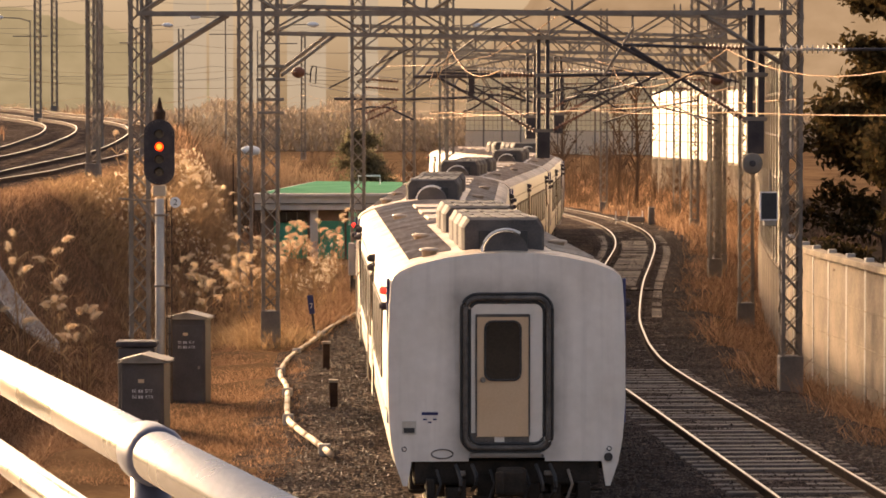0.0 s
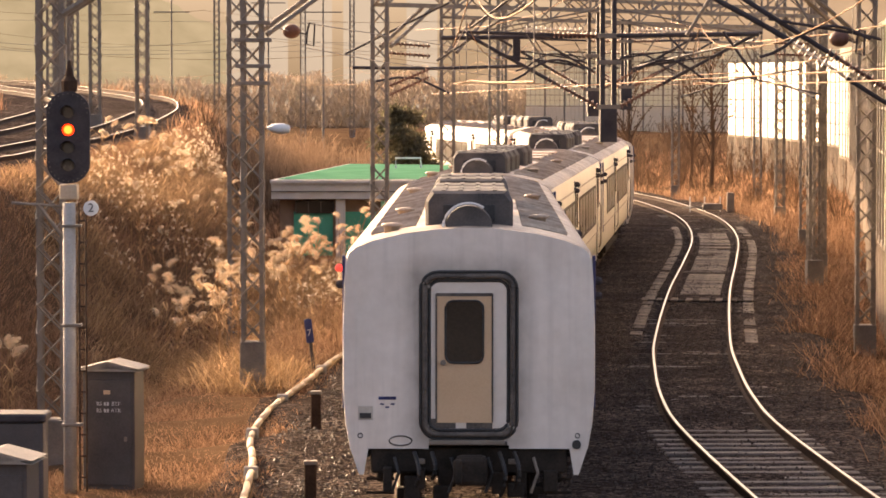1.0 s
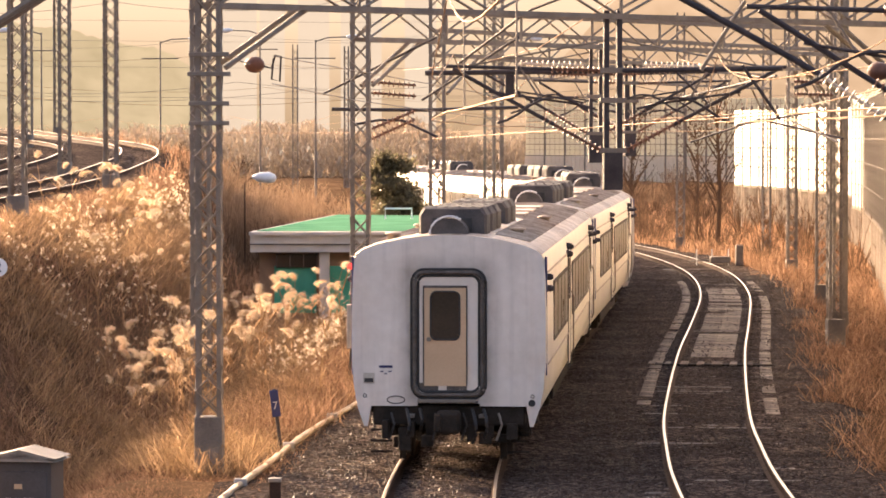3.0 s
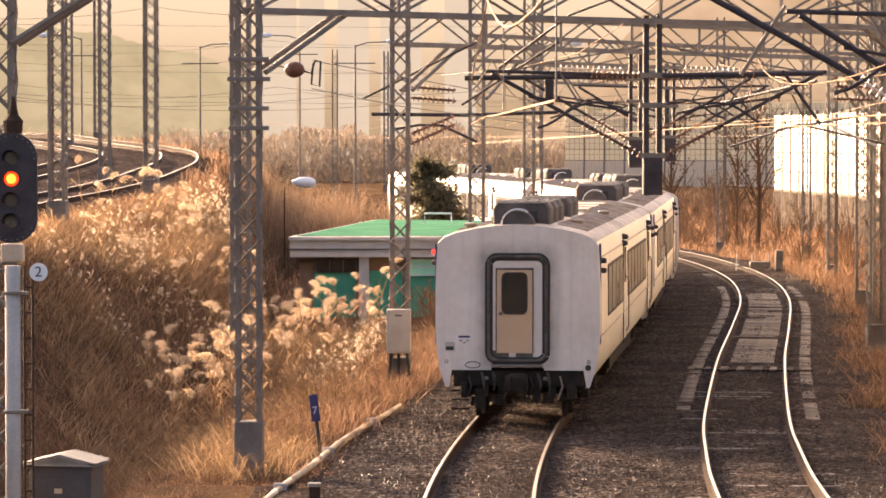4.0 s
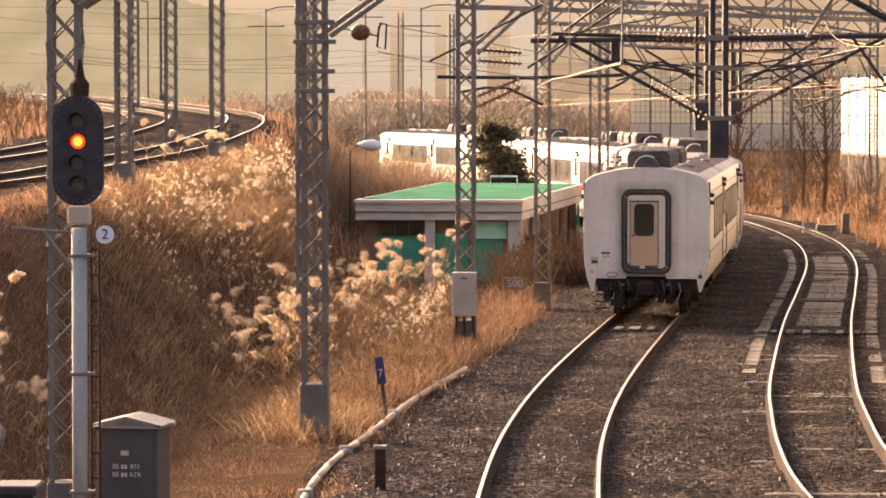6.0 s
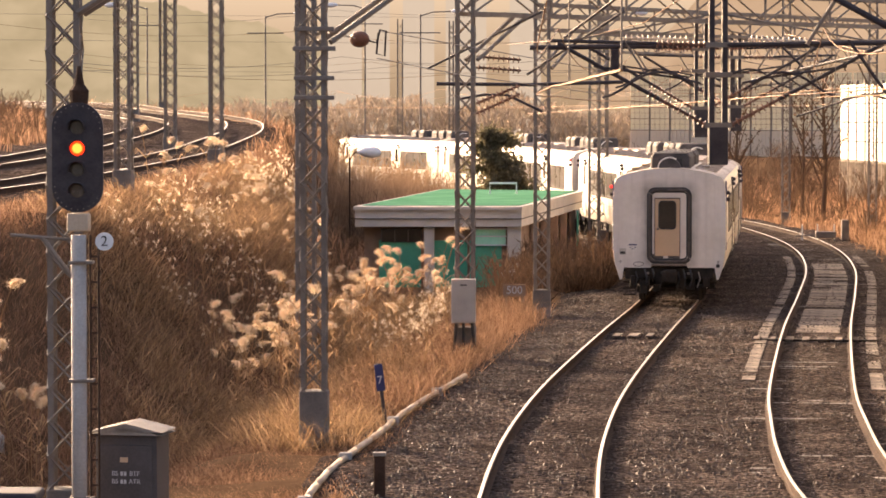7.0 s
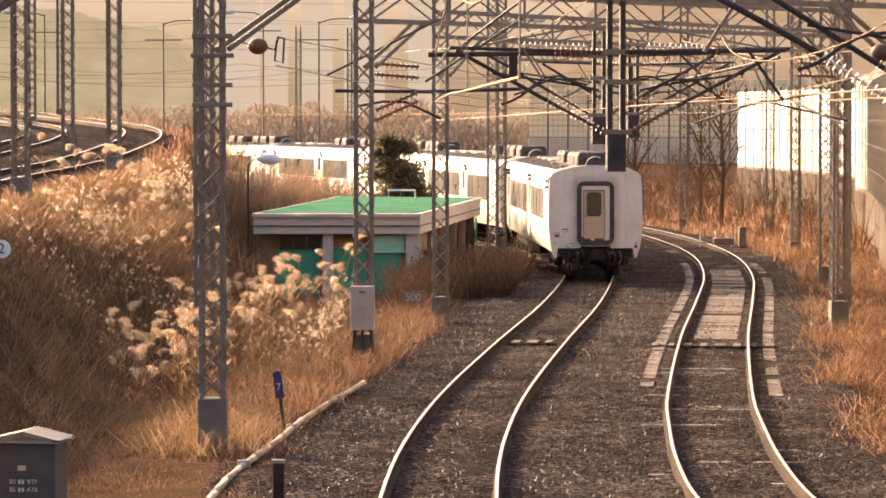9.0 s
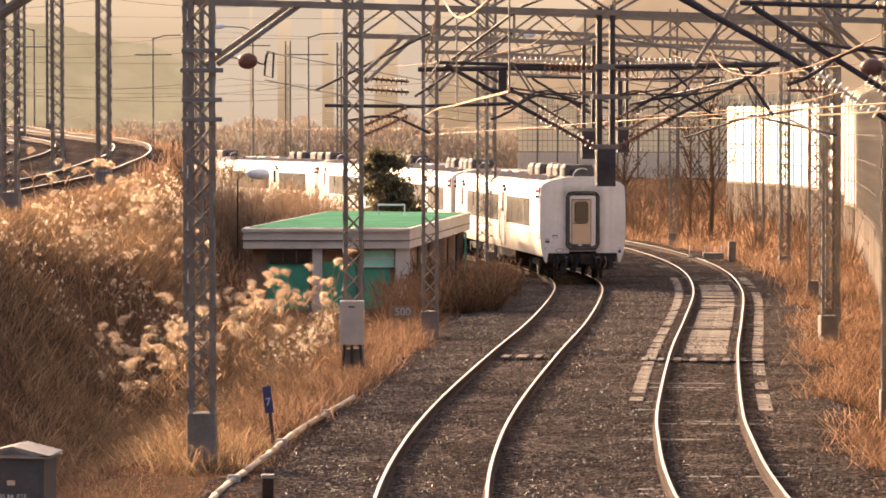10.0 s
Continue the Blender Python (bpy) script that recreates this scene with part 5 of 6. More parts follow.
# ---- small green-roofed lineside building ----
def build_hut():
    t = empty("lineside_building", Matrix(), "flat-roofed lineside building with green roof coating and cream fascia", "building")
    fl, fr, bl, br = Vector((-5.9, 100, 0)), Vector((-0.98, 100, 0)), Vector((-4.1, 122, 0)), Vector((0.95, 119.5, 0))
    def prism(corners, z0, z1):
        bm = bmesh.new()
        a = [bm.verts.new((c.x, c.y, z0)) for c in corners]
        b = [bm.verts.new((c.x, c.y, z1)) for c in corners]
        for k in range(4):
            bm.faces.new((a[k], a[(k + 1) % 4], b[(k + 1) % 4], b[k]))
        bm.faces.new(a[::-1])
        bm.faces.new(b)
        bmesh.ops.recalc_face_normals(bm, faces=bm.faces)
        return bm
    ring = [fl, fr, br, bl]
    cen = sum(ring, Vector()) / 4
    def inset(k, dy=0.0): return [c + (cen - c) * k for c in ring]
    part("fascia", prism(ring, 1.48, 1.98), M_FASCIA, t, "broad cream fascia")
    part("fascia_rim", prism([c - (cen - c) * 0.012 for c in ring], 1.98, 2.08), M_FASCIA, t, "pale sunlit roof rim")
    part("fascia_joint", prism([c - (cen - c) * 0.006 for c in ring], 1.7, 1.73), M_FRAME, t)
    bm = prism(inset(0.05), 2.08, 2.1)
    part("roof_coating", bm, M_GREENROOF, t, "bright green roof coating")
    part("wall", prism(inset(0.07), -0.9, 1.48), M_BRICK, t, "shaded brown rendered walls")
    y0 = 100.6
    for x, w in ((-4.6, 1.25), (-3.1, 1.0), (-2.05, 0.95)):
        part("green_sheet", box((x, y0 + 0.1, 0.35), (w, 0.06, 1.4), 0.01), M_GREENWALL, t, "hanging green sheeting")
    # Light shining through from behind is painted as bright teal glass.
    win = part("window", box((-1.95, y0 - 0.02, 1.15), (1.0, 0.06, 0.5), 0.01), M_LITGLASS, t, "milky window coloured bright as if lit from behind")
    for zz in (0.92, 1.18, 1.4):
        part("glazing_bar", box((-1.95, y0 - 0.06, zz), (1.04, 0.04, 0.035)), M_PLATE, win)
    wd = part("window", box((-4.55, y0 - 0.02, 1.2), (1.2, 0.06, 0.4), 0.01), M_GLASS, t, "dark strip window")
    for xx in (-5.15, -4.75, -4.35, -3.95):
        part("glazing_bar", box((xx, y0 - 0.06, 1.2), (0.03, 0.04, 0.44)), M_FRAME, wd)
    for x, w in ((-3.72, 0.3), (-1.2, 0.42)):
        part("column", box((x, y0 - 0.25, 0.5), (w, 0.3, 2.6), 0.02), M_FASCIA, t, "cream column")
    for k in range(5):
        f = (k + 0.5) / 5
        p = fr.lerp(br, 0.12 + 0.8 * f)
        part("side_column", box((p.x - 0.05, p.y, 0.3), (0.25, 0.5, 2.4), 0.02), M_BRICK, t)
    p = fr.lerp(br, 0.86)
    part("side_sheet", box((p.x + 0.1, p.y, 0.7), (0.06, 2.2, 1.5)), M_GREENWALL, t, "green sheeting on the side")
    ac = part("outdoor_unit", box((-1.28, 99.75, -0.1), (0.6, 0.3, 0.62), 0.02), M_PLATE, t, "white outdoor air unit")
    part("unit_fan", tube([(-1.28 + 0.2 * math.cos(a), 99.59, -0.1 + 0.2 * math.sin(a)) for a in np.linspace(0, 6.3, 18)], 0.014, 4), M_FRAME, ac)
    part("roof_frame", tube([(-2.2, 115, 2.1), (-2.2, 115, 2.45), (-1.3, 115, 2.45), (-1.3, 115, 2.1)], 0.04, 6), M_PLATE, t, "white pipe frame on the roof")


build_hut()

fence = empty("low_fence", pose(0, 0, -0.45), "low pale fence beside the building", "fence")
for k in range(9):
    part("picket", box((-0.75 + 0.22 * k, 99 + 1.2 * k, 0.3), (0.08, 0.08, 0.9), 0.01), M_CONCRETE, fence)
for zz in (0.35, 0.65):
    part("fence_rail", tube([(-0.75, 99, zz), (1.0, 108.6, zz)], 0.03, 6), M_CONCRETE, fence)

lampx = empty("street_lamp", pose(*(-7.68, 140.0, 3.17)), "white curved lamp head low above shrubs", "lamp")
bm = bmesh.new()
add_lathe(bm, (-0.5, 0, 0.06), (0.5, 0, 0.0), [(0, 0.05), (0.3, 0.2), (0.7, 0.24), (0.95, 0.16), (1, 0.05)], 12)
part("head", bm, M_PLATE, lampx, "white lamp head", True)
part("pole", tube([(-0.5, 0, 0.05), (-0.8, 0, -0.2), (-0.8, 0, -5)], 0.03, 8), M_RAILSIDE, lampx)

hut2 = empty("trackside_box", pose(-14.2, 172, ground_z(-14.2, 172)), "small grey box beside the raised track", "lineside cabinet")
part("body", box((0, 0, 0.6), (0.8, 0.6, 1.2), 0.02), M_CAB, hut2)
part("lid", box((0, 0, 1.23), (0.95, 0.75, 0.08), 0.02), M_CABROOF, hut2)

def build_chute():
    rows = []
    for u in np.linspace(0, 0.58, 16):
        cx, cy = -11.2 + 3.9 * u, 53.5 - 4.0 * u
        rows.append([(cx + w * 0.6, cy + w, ground_z(cx + w * 0.6, cy + w) + (0.22 if abs(w) > 0.6 else 0.1)) for w in (-0.75, -0.62, -0.5, 0, 0.5, 0.62, 0.75)])
    bm, _ = loft(rows)
    bmesh.ops.recalc_face_normals(bm, faces=bm.faces)
    r = bmesh.ops.extrude_face_region(bm, geom=bm.faces[:])
    bmesh.ops.translate(bm, vec=(0, 0, -0.3), verts=[v for v in r["geom"] if isinstance(v, bmesh.types.BMVert)])
    bmesh.ops.recalc_face_normals(bm, faces=bm.faces)
    tagged(part("drain_chute", bm, M_CONCRETE), "grey concrete drain chute running down the bank", "drain chute")


build_chute()

# ---- the footbridge where the view begins: deck and handrail ----
deck = tagged(part("footbridge_deck", box((0, -27.2, 4.05), (20, 17.5, 0.5), 0.02), M_CONCRETE), "concrete footbridge deck over the tracks", "footbridge", kind="structure")
for x in (-9.0, 9.2):
    part("pier", box((x, -30, 1.4), (0.9, 1.6, 5.2), 0.05), M_CONCRETE, deck)
M_COLLAR = mat("blue_grey_collar_paint", (0.04, 0.045, 0.07), (0.08, 0.085, 0.12), 5, 0.45, 0.2, 0.05)
M_HAND = mat("worn_bright_handrail", (0.55, 0.5, 0.42), (0.7, 0.64, 0.55), 3, 0.28, 0.8, 0.05)


def build_handrail():
    t = empty("handrail", pose(0, 0, 4.3), "bright metal tube handrail with dark collared post", "handrail")
    a, b = Vector((-2.12, -18.2, 0.452)), Vector((-1.04, -22.5, 0.46))
    part("top_rail", tube([a, b], 0.03, 20), M_HAND, t, "sunlit worn metal tube", True)
    part("lower_rail", tube([a + Vector((0, 0, -0.13)), b + Vector((0, 0, -0.13))], 0.022, 14), M_HAND, t, "", True)
    for u in (0.7, 0.98):
        p = a.lerp(b, u)
        d = (b - a).normalized()
        bm = bmesh.new()
        add_lathe(bm, p - d * 0.045, p + d * 0.045, [(0, 0.031), (0.15, 0.036), (0.85, 0.036), (1, 0.031)], 20)
        part("collar", bm, M_COLLAR, t, "dark blue-grey collar", True)
        part("post", tube([p, Vector((p.x, p.y, 0))], 0.024, 14), M_COLLAR, t, "dark post", True)


build_handrail()


# ---- dry grass, reeds, shrubs and trees ----
def blades_object(name, base, height, lean, width, material, label, category):
    """Many thin bent blades in one mesh. base: n x 3, the other arrays: n."""
    n = len(base)
    rng = np.random.default_rng(len(name) + n)
    a, f = rng.uniform(0, 2 * np.pi, n), rng.uniform(0, 2 * np.pi, n)
    lx, ly = np.cos(a) * lean * height, np.sin(a) * lean * height
    wx, wy = np.cos(f) * width, np.sin(f) * width
    v = np.zeros((n, 5, 3))
    for k, (u, s) in enumerate(((0, -1), (0, 1), (0.6, 0.7), (0.6, -0.7))):
        v[:, k, 0] = base[:, 0] + lx * u * u + wx * s
        v[:, k, 1] = base[:, 1] + ly * u * u + wy * s
        v[:, k, 2] = base[:, 2] + height * u
    v[:, 4] = base + np.c_[lx, ly, height * (1 - 0.25 * lean)]
    me = bpy.data.meshes.new(name)
    me.vertices.add(n * 5)
    me.vertices.foreach_set("co", v.ravel())
    q = np.arange(n)[:, None] * 5
    loops = np.hstack([q + np.array([[0, 1, 2, 3]]), q + np.array([[3, 2, 4]])]).ravel()
    me.loops.add(n * 7)
    me.loops.foreach_set("vertex_index", loops)
    me.polygons.add(n * 2)
    st = (np.arange(n)[:, None] * 7 + np.array([[0, 4]])).ravel()
    me.polygons.foreach_set("loop_start", st)
    me.update(calc_edges=True)
    me.validate()
    me.materials.append(material)
    return tagged(new(name, me), label, category, kind="stuff")


def scatter(n, xa, xb, ya, yb, seed, keep, spread=0.16, tuft=14, bias=1.0):
    rng = np.random.default_rng(seed)
    m = n // tuft
    cx, cy = rng.uniform(xa, xb, m), ya + (yb - ya) * rng.random(m) ** bias
    ok = keep(cx, cy)
    cx, cy = cx[ok], cy[ok]
    x = np.repeat(cx, tuft) + rng.normal(0, spread, len(cx) * tuft)
    y = np.repeat(cy, tuft) + rng.normal(0, spread, len(cx) * tuft)
    size = np.repeat(rng.uniform(0.55, 1.25, len(cx)), tuft) * rng.uniform(0.6, 1.15, len(x))
    return np.c_[x, y, terrain(x, y) - 0.03], size, rng


def off_bed(x, y): return (x < x1(y) - 2.7) | (x > x2(y) + 2.6)
def off_raised(x, y): return (x > xr(y) + 1.6) | (x < xr(y) - 7)
def off_hut(x, y): return ~((x > -6.2) & (x < 1.4) & (y > 99.3) & (y < 123))
def clumpy(x, y, s, cut): return np.array([noise.noise(Vector((a * s, b * s, 3.3))) > cut for a, b in zip(x, y)])


def left_keep(x, y): return (x < x1(y) - 2.7) & off_raised(x, y) & off_hut(x, y) & (clumpy(x, y, 0.5, -0.75) | (x < -6))
def right_keep(x, y): return (x > x2(y) + 2.45 + 0.5 * np.sin(y * 0.9) * np.sin(y * 0.37)) & clumpy(x, y, 0.6, -0.25) & (x < np.interp(y, WALL[:, 1], WALL[:, 0]) + 0.3)


b, s, r = scatter(460000, -16, -1.5, 24, 110, 1, left_keep, 0.18, 18, 1.2)
s = s * np.where((b[:, 2] > -0.55) & (b[:, 0] > -6.4), 0.42, 1.0)
blades_object("dry_grass", b, 0.4 * s, r.uniform(0.5, 2.2, len(b)), 0.003 + 0.0033 * r.random(len(b)), M_GRASS, "tangled dry orange-brown grass covering the bank", "dry grass")
b, s, r = scatter(170000, 5, 18, 22, 150, 2, right_keep, 0.2, 22, 1.3)
s = s * np.array([0.75 + 0.9 * max(0, noise.noise(Vector((x * 0.9, y * 0.5, 1.7))) + 0.15) for x, y, _ in b])
blades_object("verge_grass", b, 0.62 * s, r.uniform(0.5, 2.3, len(b)), 0.005 + 0.004 * r.random(len(b)), M_GRASS, "tall dry orange grass along the noise barrier", "dry grass")
b, s, r = scatter(26000, -4.2, -0.6, 56, 92, 9, lambda x, y: (x < x1(y) - 2.75) & (x > x1(y) - 4.6), 0.22, 26)
blades_object("bank_tussocks", b, 0.7 * s, r.uniform(0.4, 1.9, len(b)), 0.004 + 0.004 * r.random(len(b)), M_GRASS, "bushy dry grass tussocks along the ballast shoulder", "dry grass")
b, s, r = scatter(70000, -30, 20, 105, 215, 3, lambda x, y: off_bed(x, y) & off_raised(x, y) & off_hut(x, y), 0.3, 14)
blades_object("far_grass", b, 0.7 * s, r.uniform(0.2, 0.8, len(b)), 0.016 + 0.01 * r.random(len(b)), M_GRASS, "distant dry brown grass between the tracks", "dry grass")


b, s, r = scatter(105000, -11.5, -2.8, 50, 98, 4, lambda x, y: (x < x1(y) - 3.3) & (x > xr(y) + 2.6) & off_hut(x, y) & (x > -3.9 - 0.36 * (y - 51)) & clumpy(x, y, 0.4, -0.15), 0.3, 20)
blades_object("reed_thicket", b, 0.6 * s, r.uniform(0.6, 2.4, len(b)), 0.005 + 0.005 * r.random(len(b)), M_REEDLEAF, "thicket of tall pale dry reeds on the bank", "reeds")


def seed_heads():
    """Small pale seed tufts all over the upper bank."""
    rng = np.random.default_rng(8)
    x, y = rng.uniform(-12.5, -2.6, 5200), 69 + 33 * rng.random(5200)
    ok = (x > xr(y) + 3.2) & (x < x1(y) - 3.0) & off_hut(x, y) & (terrain(x, y) > -0.6) & (x > -3.9 - 0.33 * (y - 52)) & clumpy(x, y, 0.35, -0.1)
    x, y = x[ok], y[ok]
    z = terrain(x, y) + rng.uniform(0.3, 1.0, len(x))
    k = 12
    b = np.c_[np.repeat(x, k), np.repeat(y, k), np.repeat(z, k)] + rng.normal(0, 0.02, (len(x) * k, 3))
    blades_object("seed_heads", b, rng.uniform(0.025, 0.065, len(b)), rng.uniform(0.3, 1.8, len(b)), np.full(len(b), 0.006), M_PLUME, "small pale seed tufts over the dry bank", "seed heads")


seed_heads()


def plume_mesh(seed):
    rng = random.Random(seed)
    bm = bmesh.new()
    L = 0.32
    side = rng.uniform(0, 6.28)
    for k in range(420):
        u = k / 420
        c = Vector((math.cos(side) * 0.2 * u * u, math.sin(side) * 0.2 * u * u, L * (u - 0.42 * u * u)))
        a, e = rng.uniform(0, 6.28), rng.uniform(-0.6, 0.5)
        w = 0.105 * math.sin(math.pi * min(1, 0.2 + 0.72 * u)) * rng.uniform(0.5, 1.3) + 0.01
        d = Vector((math.cos(a) * w, math.sin(a) * w, e * w * 0.9 - 0.02))
        t = Vector((-math.sin(a), math.cos(a), rng.uniform(-0.5, 0.5))) * 0.0045
        bm.faces.new([bm.verts.new(c - t), bm.verts.new(c + t), bm.verts.new(c + d)])
    return mesh_of("plume", bm, M_PLUME)


def build_reed(seed):
    rng = random.Random(seed)
    h = rng.uniform(1.7, 2.3)
    t = empty("reed", Matrix(), "tall dry reed with a fluffy cream plume", "reed", "reeds on the bank")
    bend = rng.uniform(0.05, 0.22)
    top = Vector((bend * h, 0, h))
    pts = [(bend * h * u * u, 0, h * u) for u in np.linspace(0, 1, 7)]
    part("stem", tube(pts, [0.009 - 0.004 * u for u in np.linspace(0, 1, 7)], 4), M_REEDLEAF, t)
    p = part("plume", plume_mesh(seed), None, t, "fluffy cream seed plume")
    p.matrix_basis = Matrix.Translation(top - Vector((0.01, 0, 0.03))) @ pose(0, 0, 0, 0, 22 + 20 * rng.random(), rng.uniform(0, 360))
    bm = bmesh.new()
    for k in range(9):
        z = h * rng.uniform(0.1, 0.8)
        a, l = rng.uniform(0, 6.28), rng.uniform(0.35, 0.7)
        c = Vector((bend * h * (z / h) ** 2, 0, z))
        d = Vector((math.cos(a), math.sin(a), 0))
        q = d.cross(Vector((0, 0, 1))) * 0.011
        m1, m2 = c + d * l * 0.5 + Vector((0, 0, l * 0.32)), c + d * l + Vector((0, 0, l * 0.1))
        v = [bm.verts.new(x) for x in (c - q, c + q, m1 + q, m1 - q, m2)]
        bm.faces.new(v[:4])
        bm.faces.new((v[3], v[2], v[4]))
    part("leaves", bm, M_REEDLEAF, t, "dry bent leaves")
    return t


def plant_reeds():
    rng = random.Random(5)
    kinds = [build_reed(k) for k in range(5)]
    spots = []
    while len(spots) < 190:
        y = rng.uniform(50, 84)
        x = rng.gauss(-4.4 - 0.02 * (70 - y), 1.3) if rng.random() < 0.45 else rng.uniform(-9.0, -3.0)
        if x > x1(y) - 3.2 or x > -2.2 or noise.noise(Vector((x * 0.45, y * 0.22, 7))) < -0.12 or x < -3.9 - 0.3 * (y - 54) or x < xr(y) + 3.4:
            continue
        spots.append((x, y))
    spots += [(rng.uniform(-9.2, -7.2), rng.uniform(42, 52)) for _ in range(26)]
    for i, (x, y) in enumerate(spots):
        m = pose(x, y, ground_z(x, y) - 0.05, 0, 0, rng.uniform(0, 360))
        if i < 5:
            kinds[i].matrix_basis = m
        else:
            o = copy_thing(kinds[i % 5], m)
            k = rng.uniform(0.75, 1.12)
            o.scale = (k, k, k)


plant_reeds()


def add_twigs(vs, fs, p, h, w, n, rng):
    """A bare bush: forking thin twigs from one root."""
    for _ in range(n):
        a, l = rng.uniform(0, 6.283), h * rng.uniform(0.2, 1.0)
        r = w * rng.random() ** 0.4
        q = p + np.array([0.15 * r * math.cos(a), 0.15 * r * math.sin(a), 0])
        e = p + np.array([r * math.cos(a), r * math.sin(a), l])
        m = (q + e) / 2 + np.array([rng.uniform(-0.1, 0.1) * w, rng.uniform(-0.1, 0.1) * w, l * 0.12])
        for s, t, th in ((q, m, 0.022), (m, e, 0.012)):
            k = len(vs)
            vs.extend([s + [th, 0, 0], s - [th, 0, 0], t - [th * 0.5, 0, 0], t + [th * 0.5, 0, 0]])
            fs.append((k, k + 1, k + 2, k + 3))
        for _ in range(5):
            u = rng.uniform(0.3, 1)
            s = m + (e - m) * u
            t = s + np.array([rng.uniform(-1, 1), rng.uniform(-1, 1), rng.uniform(0.1, 1.1)]) * 0.28 * h * 0.5
            k = len(vs)
            vs.extend([s + [0.012, 0, 0], s - [0.012, 0, 0], t])
            fs.append((k, k + 1, k + 2))


def build_shrubs(name, spots, material, label):
    rng = random.Random(len(spots) + len(name))
    vs, fs = [], []
    for x, y, h, w, n in spots:
        add_twigs(vs, fs, np.array([x, y, ground_z(x, y) - 0.05]), h, w, n, rng)
    me = bpy.data.meshes.new(name)
    me.from_pydata([tuple(v) for v in vs], [], fs)
    me.materials.append(material)
    tagged(new(name, me), label, "shrubs", kind="stuff")


rs = random.Random(11)
spots = []
while len(spots) < 240:
    x, y = rs.uniform(-30, 20), rs.uniform(118, 235)
    if x1(y) - 3.5 < x < x2(y) + 3.2 or xr(y) - 8 < x < xr(y) + 2 or x > 19:
        continue
    if x < x1(y) and x > -1.0 - (y - 110) * 0.25 and y < 135:
        continue
    spots.append((x, y, rs.uniform(1.0, 2.8) if x > 0 else rs.uniform(0.9, 2.0), rs.uniform(0.7, 1.6), 26))
for y in np.linspace(128, 240, 120):
    spots.append((float(x1(y)) - rs.uniform(3.2, 9.5), float(y), rs.uniform(1.3, 2.6), rs.uniform(0.9, 1.7), 30))
# Paler copy of the twig material; sun and haze are put into its colour.
M_BRUSH = leafy("sun_paled_brush", (0.2, 0.125, 0.075), (0.4, 0.27, 0.17), 0.35)
# taller brush where the bank climbs towards the raised line
brush = []
for _ in range(75):
    y, b = rs.uniform(140, 160), rs.uniform(1.4, 4.2)
    x = -y * math.tan(radians(b))
    h = 1.15 + 0.9 * b - 0.15 - max(ground_z(x, y), -0.2)
    if x < x1(y) - 3.4 and x > xr(y) + 2.0 and h > 0.5:
        brush.append((x, y, h * rs.uniform(0.75, 1.08), rs.uniform(0.7, 1.3), 30))
build_shrubs("tall_brush", brush, M_BRUSH, "tall tangled brush on the climbing bank, coloured pale as if sunlit")
build_shrubs("bare_shrubs", spots, M_TWIG, "tangled bare brown shrubs between the lines")
spots = [(rs.uniform(1.6, 3.0) - 3.2 + 0.02 * (y - 90), y, rs.uniform(0.9, 1.6), rs.uniform(0.6, 1.0), 40) for y in np.linspace(88, 104, 14)]
spots += [(rs.uniform(-0.7, 1.5), rs.uniform(95.5, 98.8), rs.uniform(1.0, 1.7), rs.uniform(0.6, 1.0), 45) for _ in range(16)]
spots += [(rs.uniform(1.7, 2.3), rs.uniform(100, 112), rs.uniform(0.8, 1.3), rs.uniform(0.4, 0.6), 40) for _ in range(7)]
build_shrubs("trackside_scrub", [q for q in spots if q[0] < x1(q[1]) - 1.9], M_TWIG, "dark tangled scrub between building and track")


def build_tree(m, h, crown, material, label, seed, conifer=False, leaves=2600, rise=0.35, bark=M_BARK):
    rng = random.Random(seed)
    t = empty("tree", m, label, "tree", "trees")
    part("trunk", tube([(0, 0, -0.3), (0.02 * h, 0, h * 0.4), (0, 0.02 * h, h * 0.95)], [0.02 * h, 0.013 * h, 0.003 * h], 8), bark, t)
    tips = []
    for k in range(26 if not conifer else 40):
        u = rng.uniform(0.2, 0.95) if not conifer else 0.08 + 0.88 * k / 40
        a = rng.uniform(0, 6.283)
        l = crown * (rng.uniform(0.6, 1.1) * (1.05 - u) ** 0.5 if not conifer else (1.04 - u) ** 0.7 * rng.uniform(0.75, 1.1))
        s = Vector((0, 0, h * u))
        e = s + Vector((math.cos(a) * l, math.sin(a) * l, (rise if not conifer else -0.08) * l))
        part("limb", tube([s, s.lerp(e, 0.5) + Vector((0, 0, 0.05 * l)), e], [0.006 * h, 0.004 * h, 0.0015 * h], 5), bark, t)
        tips.append((s, e))
    bm = bmesh.new()
    for _ in range(leaves):
        s, e = rng.choice(tips)
        c = s.lerp(e, rng.uniform(0.25, 1.08)) + Vector((rng.gauss(0, 1), rng.gauss(0, 1), rng.gauss(0, 0.7))) * 0.09 * crown
        d = Vector((rng.gauss(0, 1), rng.gauss(0, 1), rng.gauss(0, 1))).normalized() * (0.05 * crown)
        q = d.cross(Vector((rng.gauss(0, 1), rng.gauss(0, 1), rng.gauss(0, 1)))).normalized() * (0.022 * crown)
        bm.faces.new([bm.verts.new(c - d), bm.verts.new(c + q), bm.verts.new(c + d), bm.verts.new(c - q)])
    part("crown", bm, material, t)
    return t


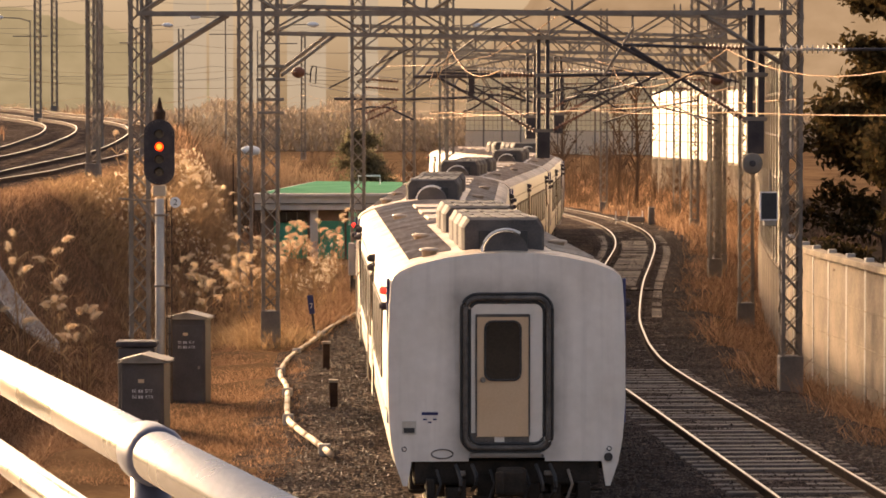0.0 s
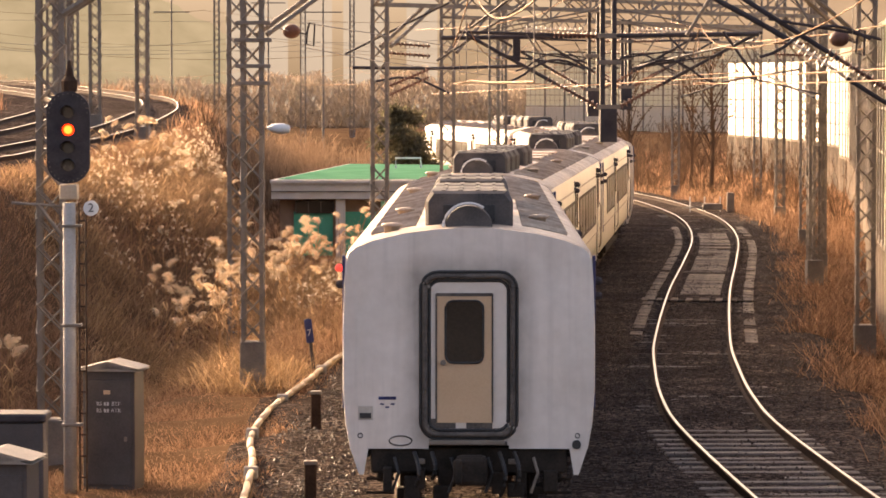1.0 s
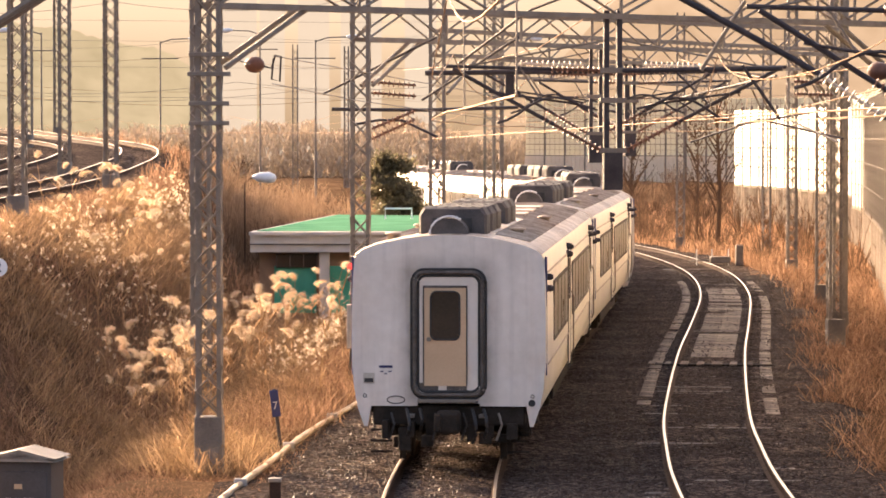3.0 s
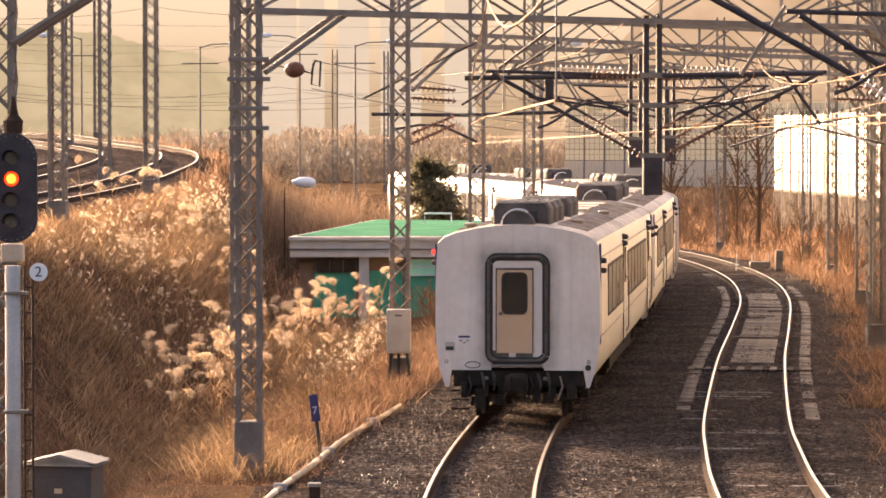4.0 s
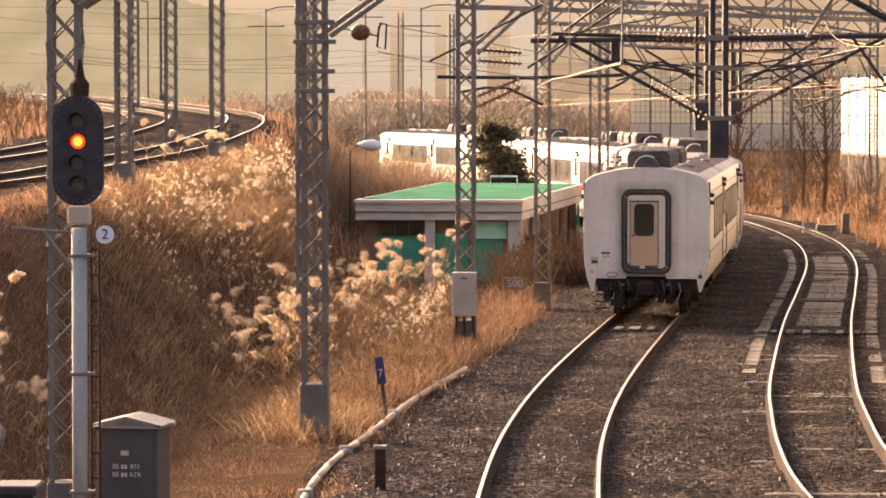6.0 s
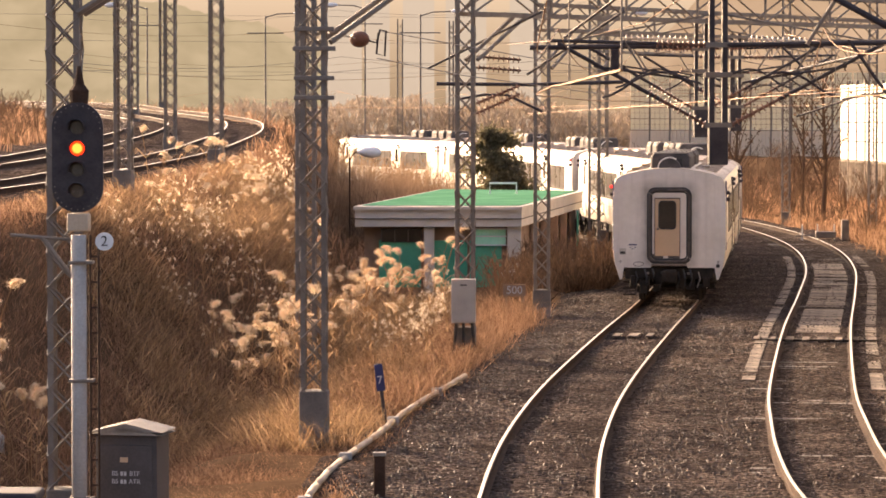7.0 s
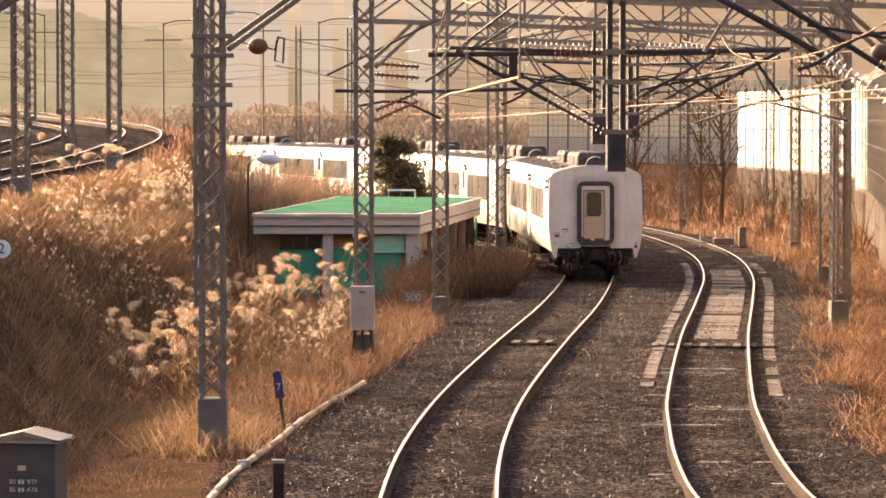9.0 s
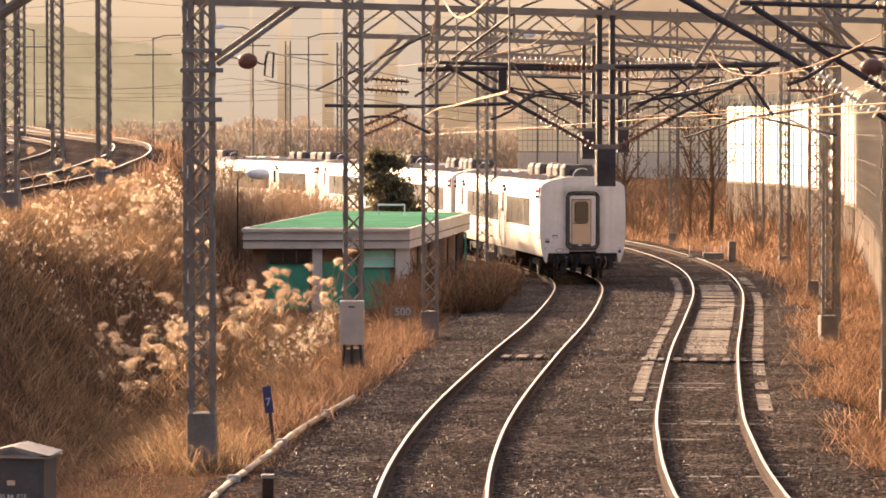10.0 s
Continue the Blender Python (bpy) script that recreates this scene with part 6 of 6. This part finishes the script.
build_tree(stand(-2.15, 126), 4.7, 2.1, M_FIR, "dark bushy conifer behind the small building", 1, True, 10000)
tree = build_tree(stand(9.9, 48), 9, 2.3, M_DARKLEAF, "dense dark winter tree behind the barrier", 2, False, 9500)
for x, y, k in ((9.8, 41, 0.9), (10.9, 55, 1.0), (12.2, 62, 1.0), (9.9, 34, 0.8), (13.8, 68, 1.0), (11.8, 51, 1.15), (10.4, 27, 0.7), (12.0, 44, 1.1), (13.2, 58, 1.1)):
    o = copy_thing(tree, stand(x, y, random.uniform(0, 360)))
    o.scale = (k, k, k)
bare = build_tree(stand(12.6, 160), 7.0, 2.2, M_TWIG, "slender bare winter tree among shrubs", 4, False, 260, 1.5, M_TWIG)
for x, y, k in ((12.2, 168, 0.8), (-10.5, 168, 0.6), (-18, 200, 0.6), (-28, 240, 0.7), (10, 185, 0.9)):
    o = copy_thing(bare, stand(x, y, random.uniform(0, 360)))
    o.scale = (k, k, k)

# ---- distance: a belt of trees and a backdrop with painted haze glow behind it ----
def far_hedge():
    rng = np.random.default_rng(21)
    n = 26000
    x, y = rng.uniform(-60, 45, n), rng.uniform(322, 345, n)
    top = np.array([5.0 + 3.4 * noise.noise(Vector((a * 0.09, 0, 1))) + 1.0 * noise.noise(Vector((a * 0.4, 2, 1))) for a in x])
    z = rng.uniform(0, 1, n) * top
    blades_object("far_hedge", np.c_[x, y, z], rng.uniform(0.5, 1.2, n), rng.uniform(0.3, 1.2, n), rng.uniform(0.05, 0.16, n), M_HEDGE, "distant brown belt of bare trees paled to imitate haze", "far woods")


# Twig colour lightened so that the material carries the distant haze.
M_HEDGE = leafy("haze_paled_twigs", (0.27, 0.21, 0.15), (0.35, 0.275, 0.2), 0.3)
far_hedge()


def build_backdrop():
    m = bpy.data.materials.new("glowing_haze")
    m.use_nodes = True
    n, l = m.node_tree.nodes, m.node_tree.links
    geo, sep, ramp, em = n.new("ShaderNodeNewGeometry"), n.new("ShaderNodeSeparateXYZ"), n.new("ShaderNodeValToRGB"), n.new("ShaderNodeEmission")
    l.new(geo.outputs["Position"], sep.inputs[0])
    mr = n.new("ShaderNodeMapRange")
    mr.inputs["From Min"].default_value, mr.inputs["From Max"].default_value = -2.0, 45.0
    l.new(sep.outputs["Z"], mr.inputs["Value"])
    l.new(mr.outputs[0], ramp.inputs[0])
    # The haze is painted as emission colour, paler with height.
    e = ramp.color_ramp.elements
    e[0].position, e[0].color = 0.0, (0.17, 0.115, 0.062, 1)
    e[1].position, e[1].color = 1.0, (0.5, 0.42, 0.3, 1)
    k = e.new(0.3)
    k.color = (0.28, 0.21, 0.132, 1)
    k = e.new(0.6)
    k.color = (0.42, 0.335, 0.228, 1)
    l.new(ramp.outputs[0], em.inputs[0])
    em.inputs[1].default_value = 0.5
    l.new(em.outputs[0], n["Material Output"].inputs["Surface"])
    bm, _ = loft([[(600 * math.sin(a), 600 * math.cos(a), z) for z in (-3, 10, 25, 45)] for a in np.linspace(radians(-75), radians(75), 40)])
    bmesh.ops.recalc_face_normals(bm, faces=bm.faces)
    tagged(part("backdrop", bm, m, None, "", True), "backdrop sheet painted as warm glowing haze over distant hills", "backdrop", kind="structure")


build_backdrop()


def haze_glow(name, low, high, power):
    """Far slopes and blocks with haze painted in as emission, faintly uneven in tone."""
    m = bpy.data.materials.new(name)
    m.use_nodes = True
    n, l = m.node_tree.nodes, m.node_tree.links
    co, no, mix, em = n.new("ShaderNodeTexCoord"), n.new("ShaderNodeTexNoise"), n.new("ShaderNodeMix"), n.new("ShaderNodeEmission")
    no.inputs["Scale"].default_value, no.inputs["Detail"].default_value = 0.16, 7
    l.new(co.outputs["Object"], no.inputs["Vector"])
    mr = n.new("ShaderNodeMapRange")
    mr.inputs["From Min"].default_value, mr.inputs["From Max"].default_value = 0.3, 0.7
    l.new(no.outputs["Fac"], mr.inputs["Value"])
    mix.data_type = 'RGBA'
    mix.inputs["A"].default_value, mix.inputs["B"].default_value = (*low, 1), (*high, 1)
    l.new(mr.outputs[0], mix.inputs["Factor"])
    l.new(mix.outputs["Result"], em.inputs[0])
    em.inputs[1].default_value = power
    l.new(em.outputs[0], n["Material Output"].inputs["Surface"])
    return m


def far_slope(name, r, bearings, heights, material, label):
    """A wooded slope on the horizon with an uneven skyline."""
    bs = np.linspace(bearings[0], bearings[-1], 160)
    hs = np.interp(bs, bearings, heights)
    cols = []
    for k, (b, h) in enumerate(zip(bs, hs)):
        h += 1.1 * noise.noise(Vector((b * 2.2, 0.3, r * 0.1))) + 0.6 * noise.noise(Vector((b * 9.0, 1.3, r * 0.1)))
        q = Vector((math.sin(radians(b)), math.cos(radians(b)), 0))
        cols.append([q * (r - 40) + Vector((0, 0, -2)), q * (r - 12) + Vector((0, 0, h * 0.6)), q * r + Vector((0, 0, h)), q * (r + 8) + Vector((0, 0, -2))])
    bm, _ = loft(cols)
    bmesh.ops.recalc_face_normals(bm, faces=bm.faces)
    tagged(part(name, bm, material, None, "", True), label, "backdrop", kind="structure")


# Slopes and towers glow by emission to imitate haze; none is a lamp.
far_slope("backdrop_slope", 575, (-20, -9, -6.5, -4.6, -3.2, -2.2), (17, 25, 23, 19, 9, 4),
          haze_glow("hazy_green_slope", (0.21, 0.175, 0.105), (0.27, 0.225, 0.14), 0.57), "wooded hillside painted in glowing haze far behind the raised line")
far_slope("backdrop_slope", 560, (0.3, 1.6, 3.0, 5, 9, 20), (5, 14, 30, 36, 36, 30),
          haze_glow("hazy_brown_slope", (0.235, 0.165, 0.1), (0.31, 0.225, 0.145), 0.57), "brown wooded hillside painted in glowing haze far behind the barrier")
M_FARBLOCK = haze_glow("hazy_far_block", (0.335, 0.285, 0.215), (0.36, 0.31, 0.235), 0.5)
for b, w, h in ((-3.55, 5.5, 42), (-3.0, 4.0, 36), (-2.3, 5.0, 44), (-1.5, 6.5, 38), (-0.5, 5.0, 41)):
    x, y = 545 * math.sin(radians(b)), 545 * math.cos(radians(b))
    blk = empty("apartment_block", pose(x, y, 0, 0, 0, -b), "pale apartment tower painted as glowing haze", "building", "far apartment towers")
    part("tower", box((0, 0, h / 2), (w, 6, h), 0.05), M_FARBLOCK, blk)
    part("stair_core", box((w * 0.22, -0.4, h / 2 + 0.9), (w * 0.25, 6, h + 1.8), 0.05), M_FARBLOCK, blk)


# ---- yard beyond the raised line: lamp poles and slack wires ----
def build_yard_lamp(x, y, top, s):
    z = ground_z(x, y)
    t = empty("yard_lamp", pose(x, y, z), "thin grey yard lamp pole with a bright glinting head", "lamp", "yard lamps")
    h = top - z
    part("pole", tube([(0, 0, -0.3), (0, 0, h)], [0.09, 0.05], 8), M_STEEL, t)
    part("arm", tube([(0, 0, h - 0.1), (s * 0.8, 0, h + 0.15), (s * 2.2, 0, h + 0.2)], 0.045, 6), M_STEEL, t)
    part("cross_bar", tube([(-1.3, 0, h - 1.2), (1.3, 0, h - 1.2)], 0.045, 6), M_STEEL, t)
    bm = bmesh.new()
    add_lathe(bm, (s * 2.0, 0, h + 0.22), (s * 2.9, 0, h + 0.16), [(0, 0.06), (0.3, 0.17), (0.7, 0.19), (1, 0.06)], 10)
    part("head", bm, M_PLATE, t, "pale lamp head", True)


for x, y, top, q in ((-8.8, 222, 11.2, 1), (-27.7, 230, 11.9, -1), (-20.5, 240, 11.6, 1), (-14.0, 250, 12.5, -1), (3.5, 236, 11.5, 1)):
    build_yard_lamp(x, y, top, q)
rw = random.Random(31)
for k in range(7):
    y, z = rw.uniform(150, 250), rw.uniform(6.5, 12.5)
    xa = -0.14 * y - rw.uniform(0, 6)
    span, tilt = rw.uniform(12, 22), rw.uniform(-0.8, 0.8)
    pts = []
    for i in range(25):
        u = i / 12
        pts.append((xa + span * u, y + rw.uniform(-0.01, 0.01) + 6 * u, z + tilt * u - 0.55 * (1 - (2 * (u % 1.0) - 1) ** 2)))
    wire(pts, rw.uniform(0.008, 0.012), "slack sunlit wire over the distant yard", M_STEEL if k % 3 else M_WIRE)


motions()
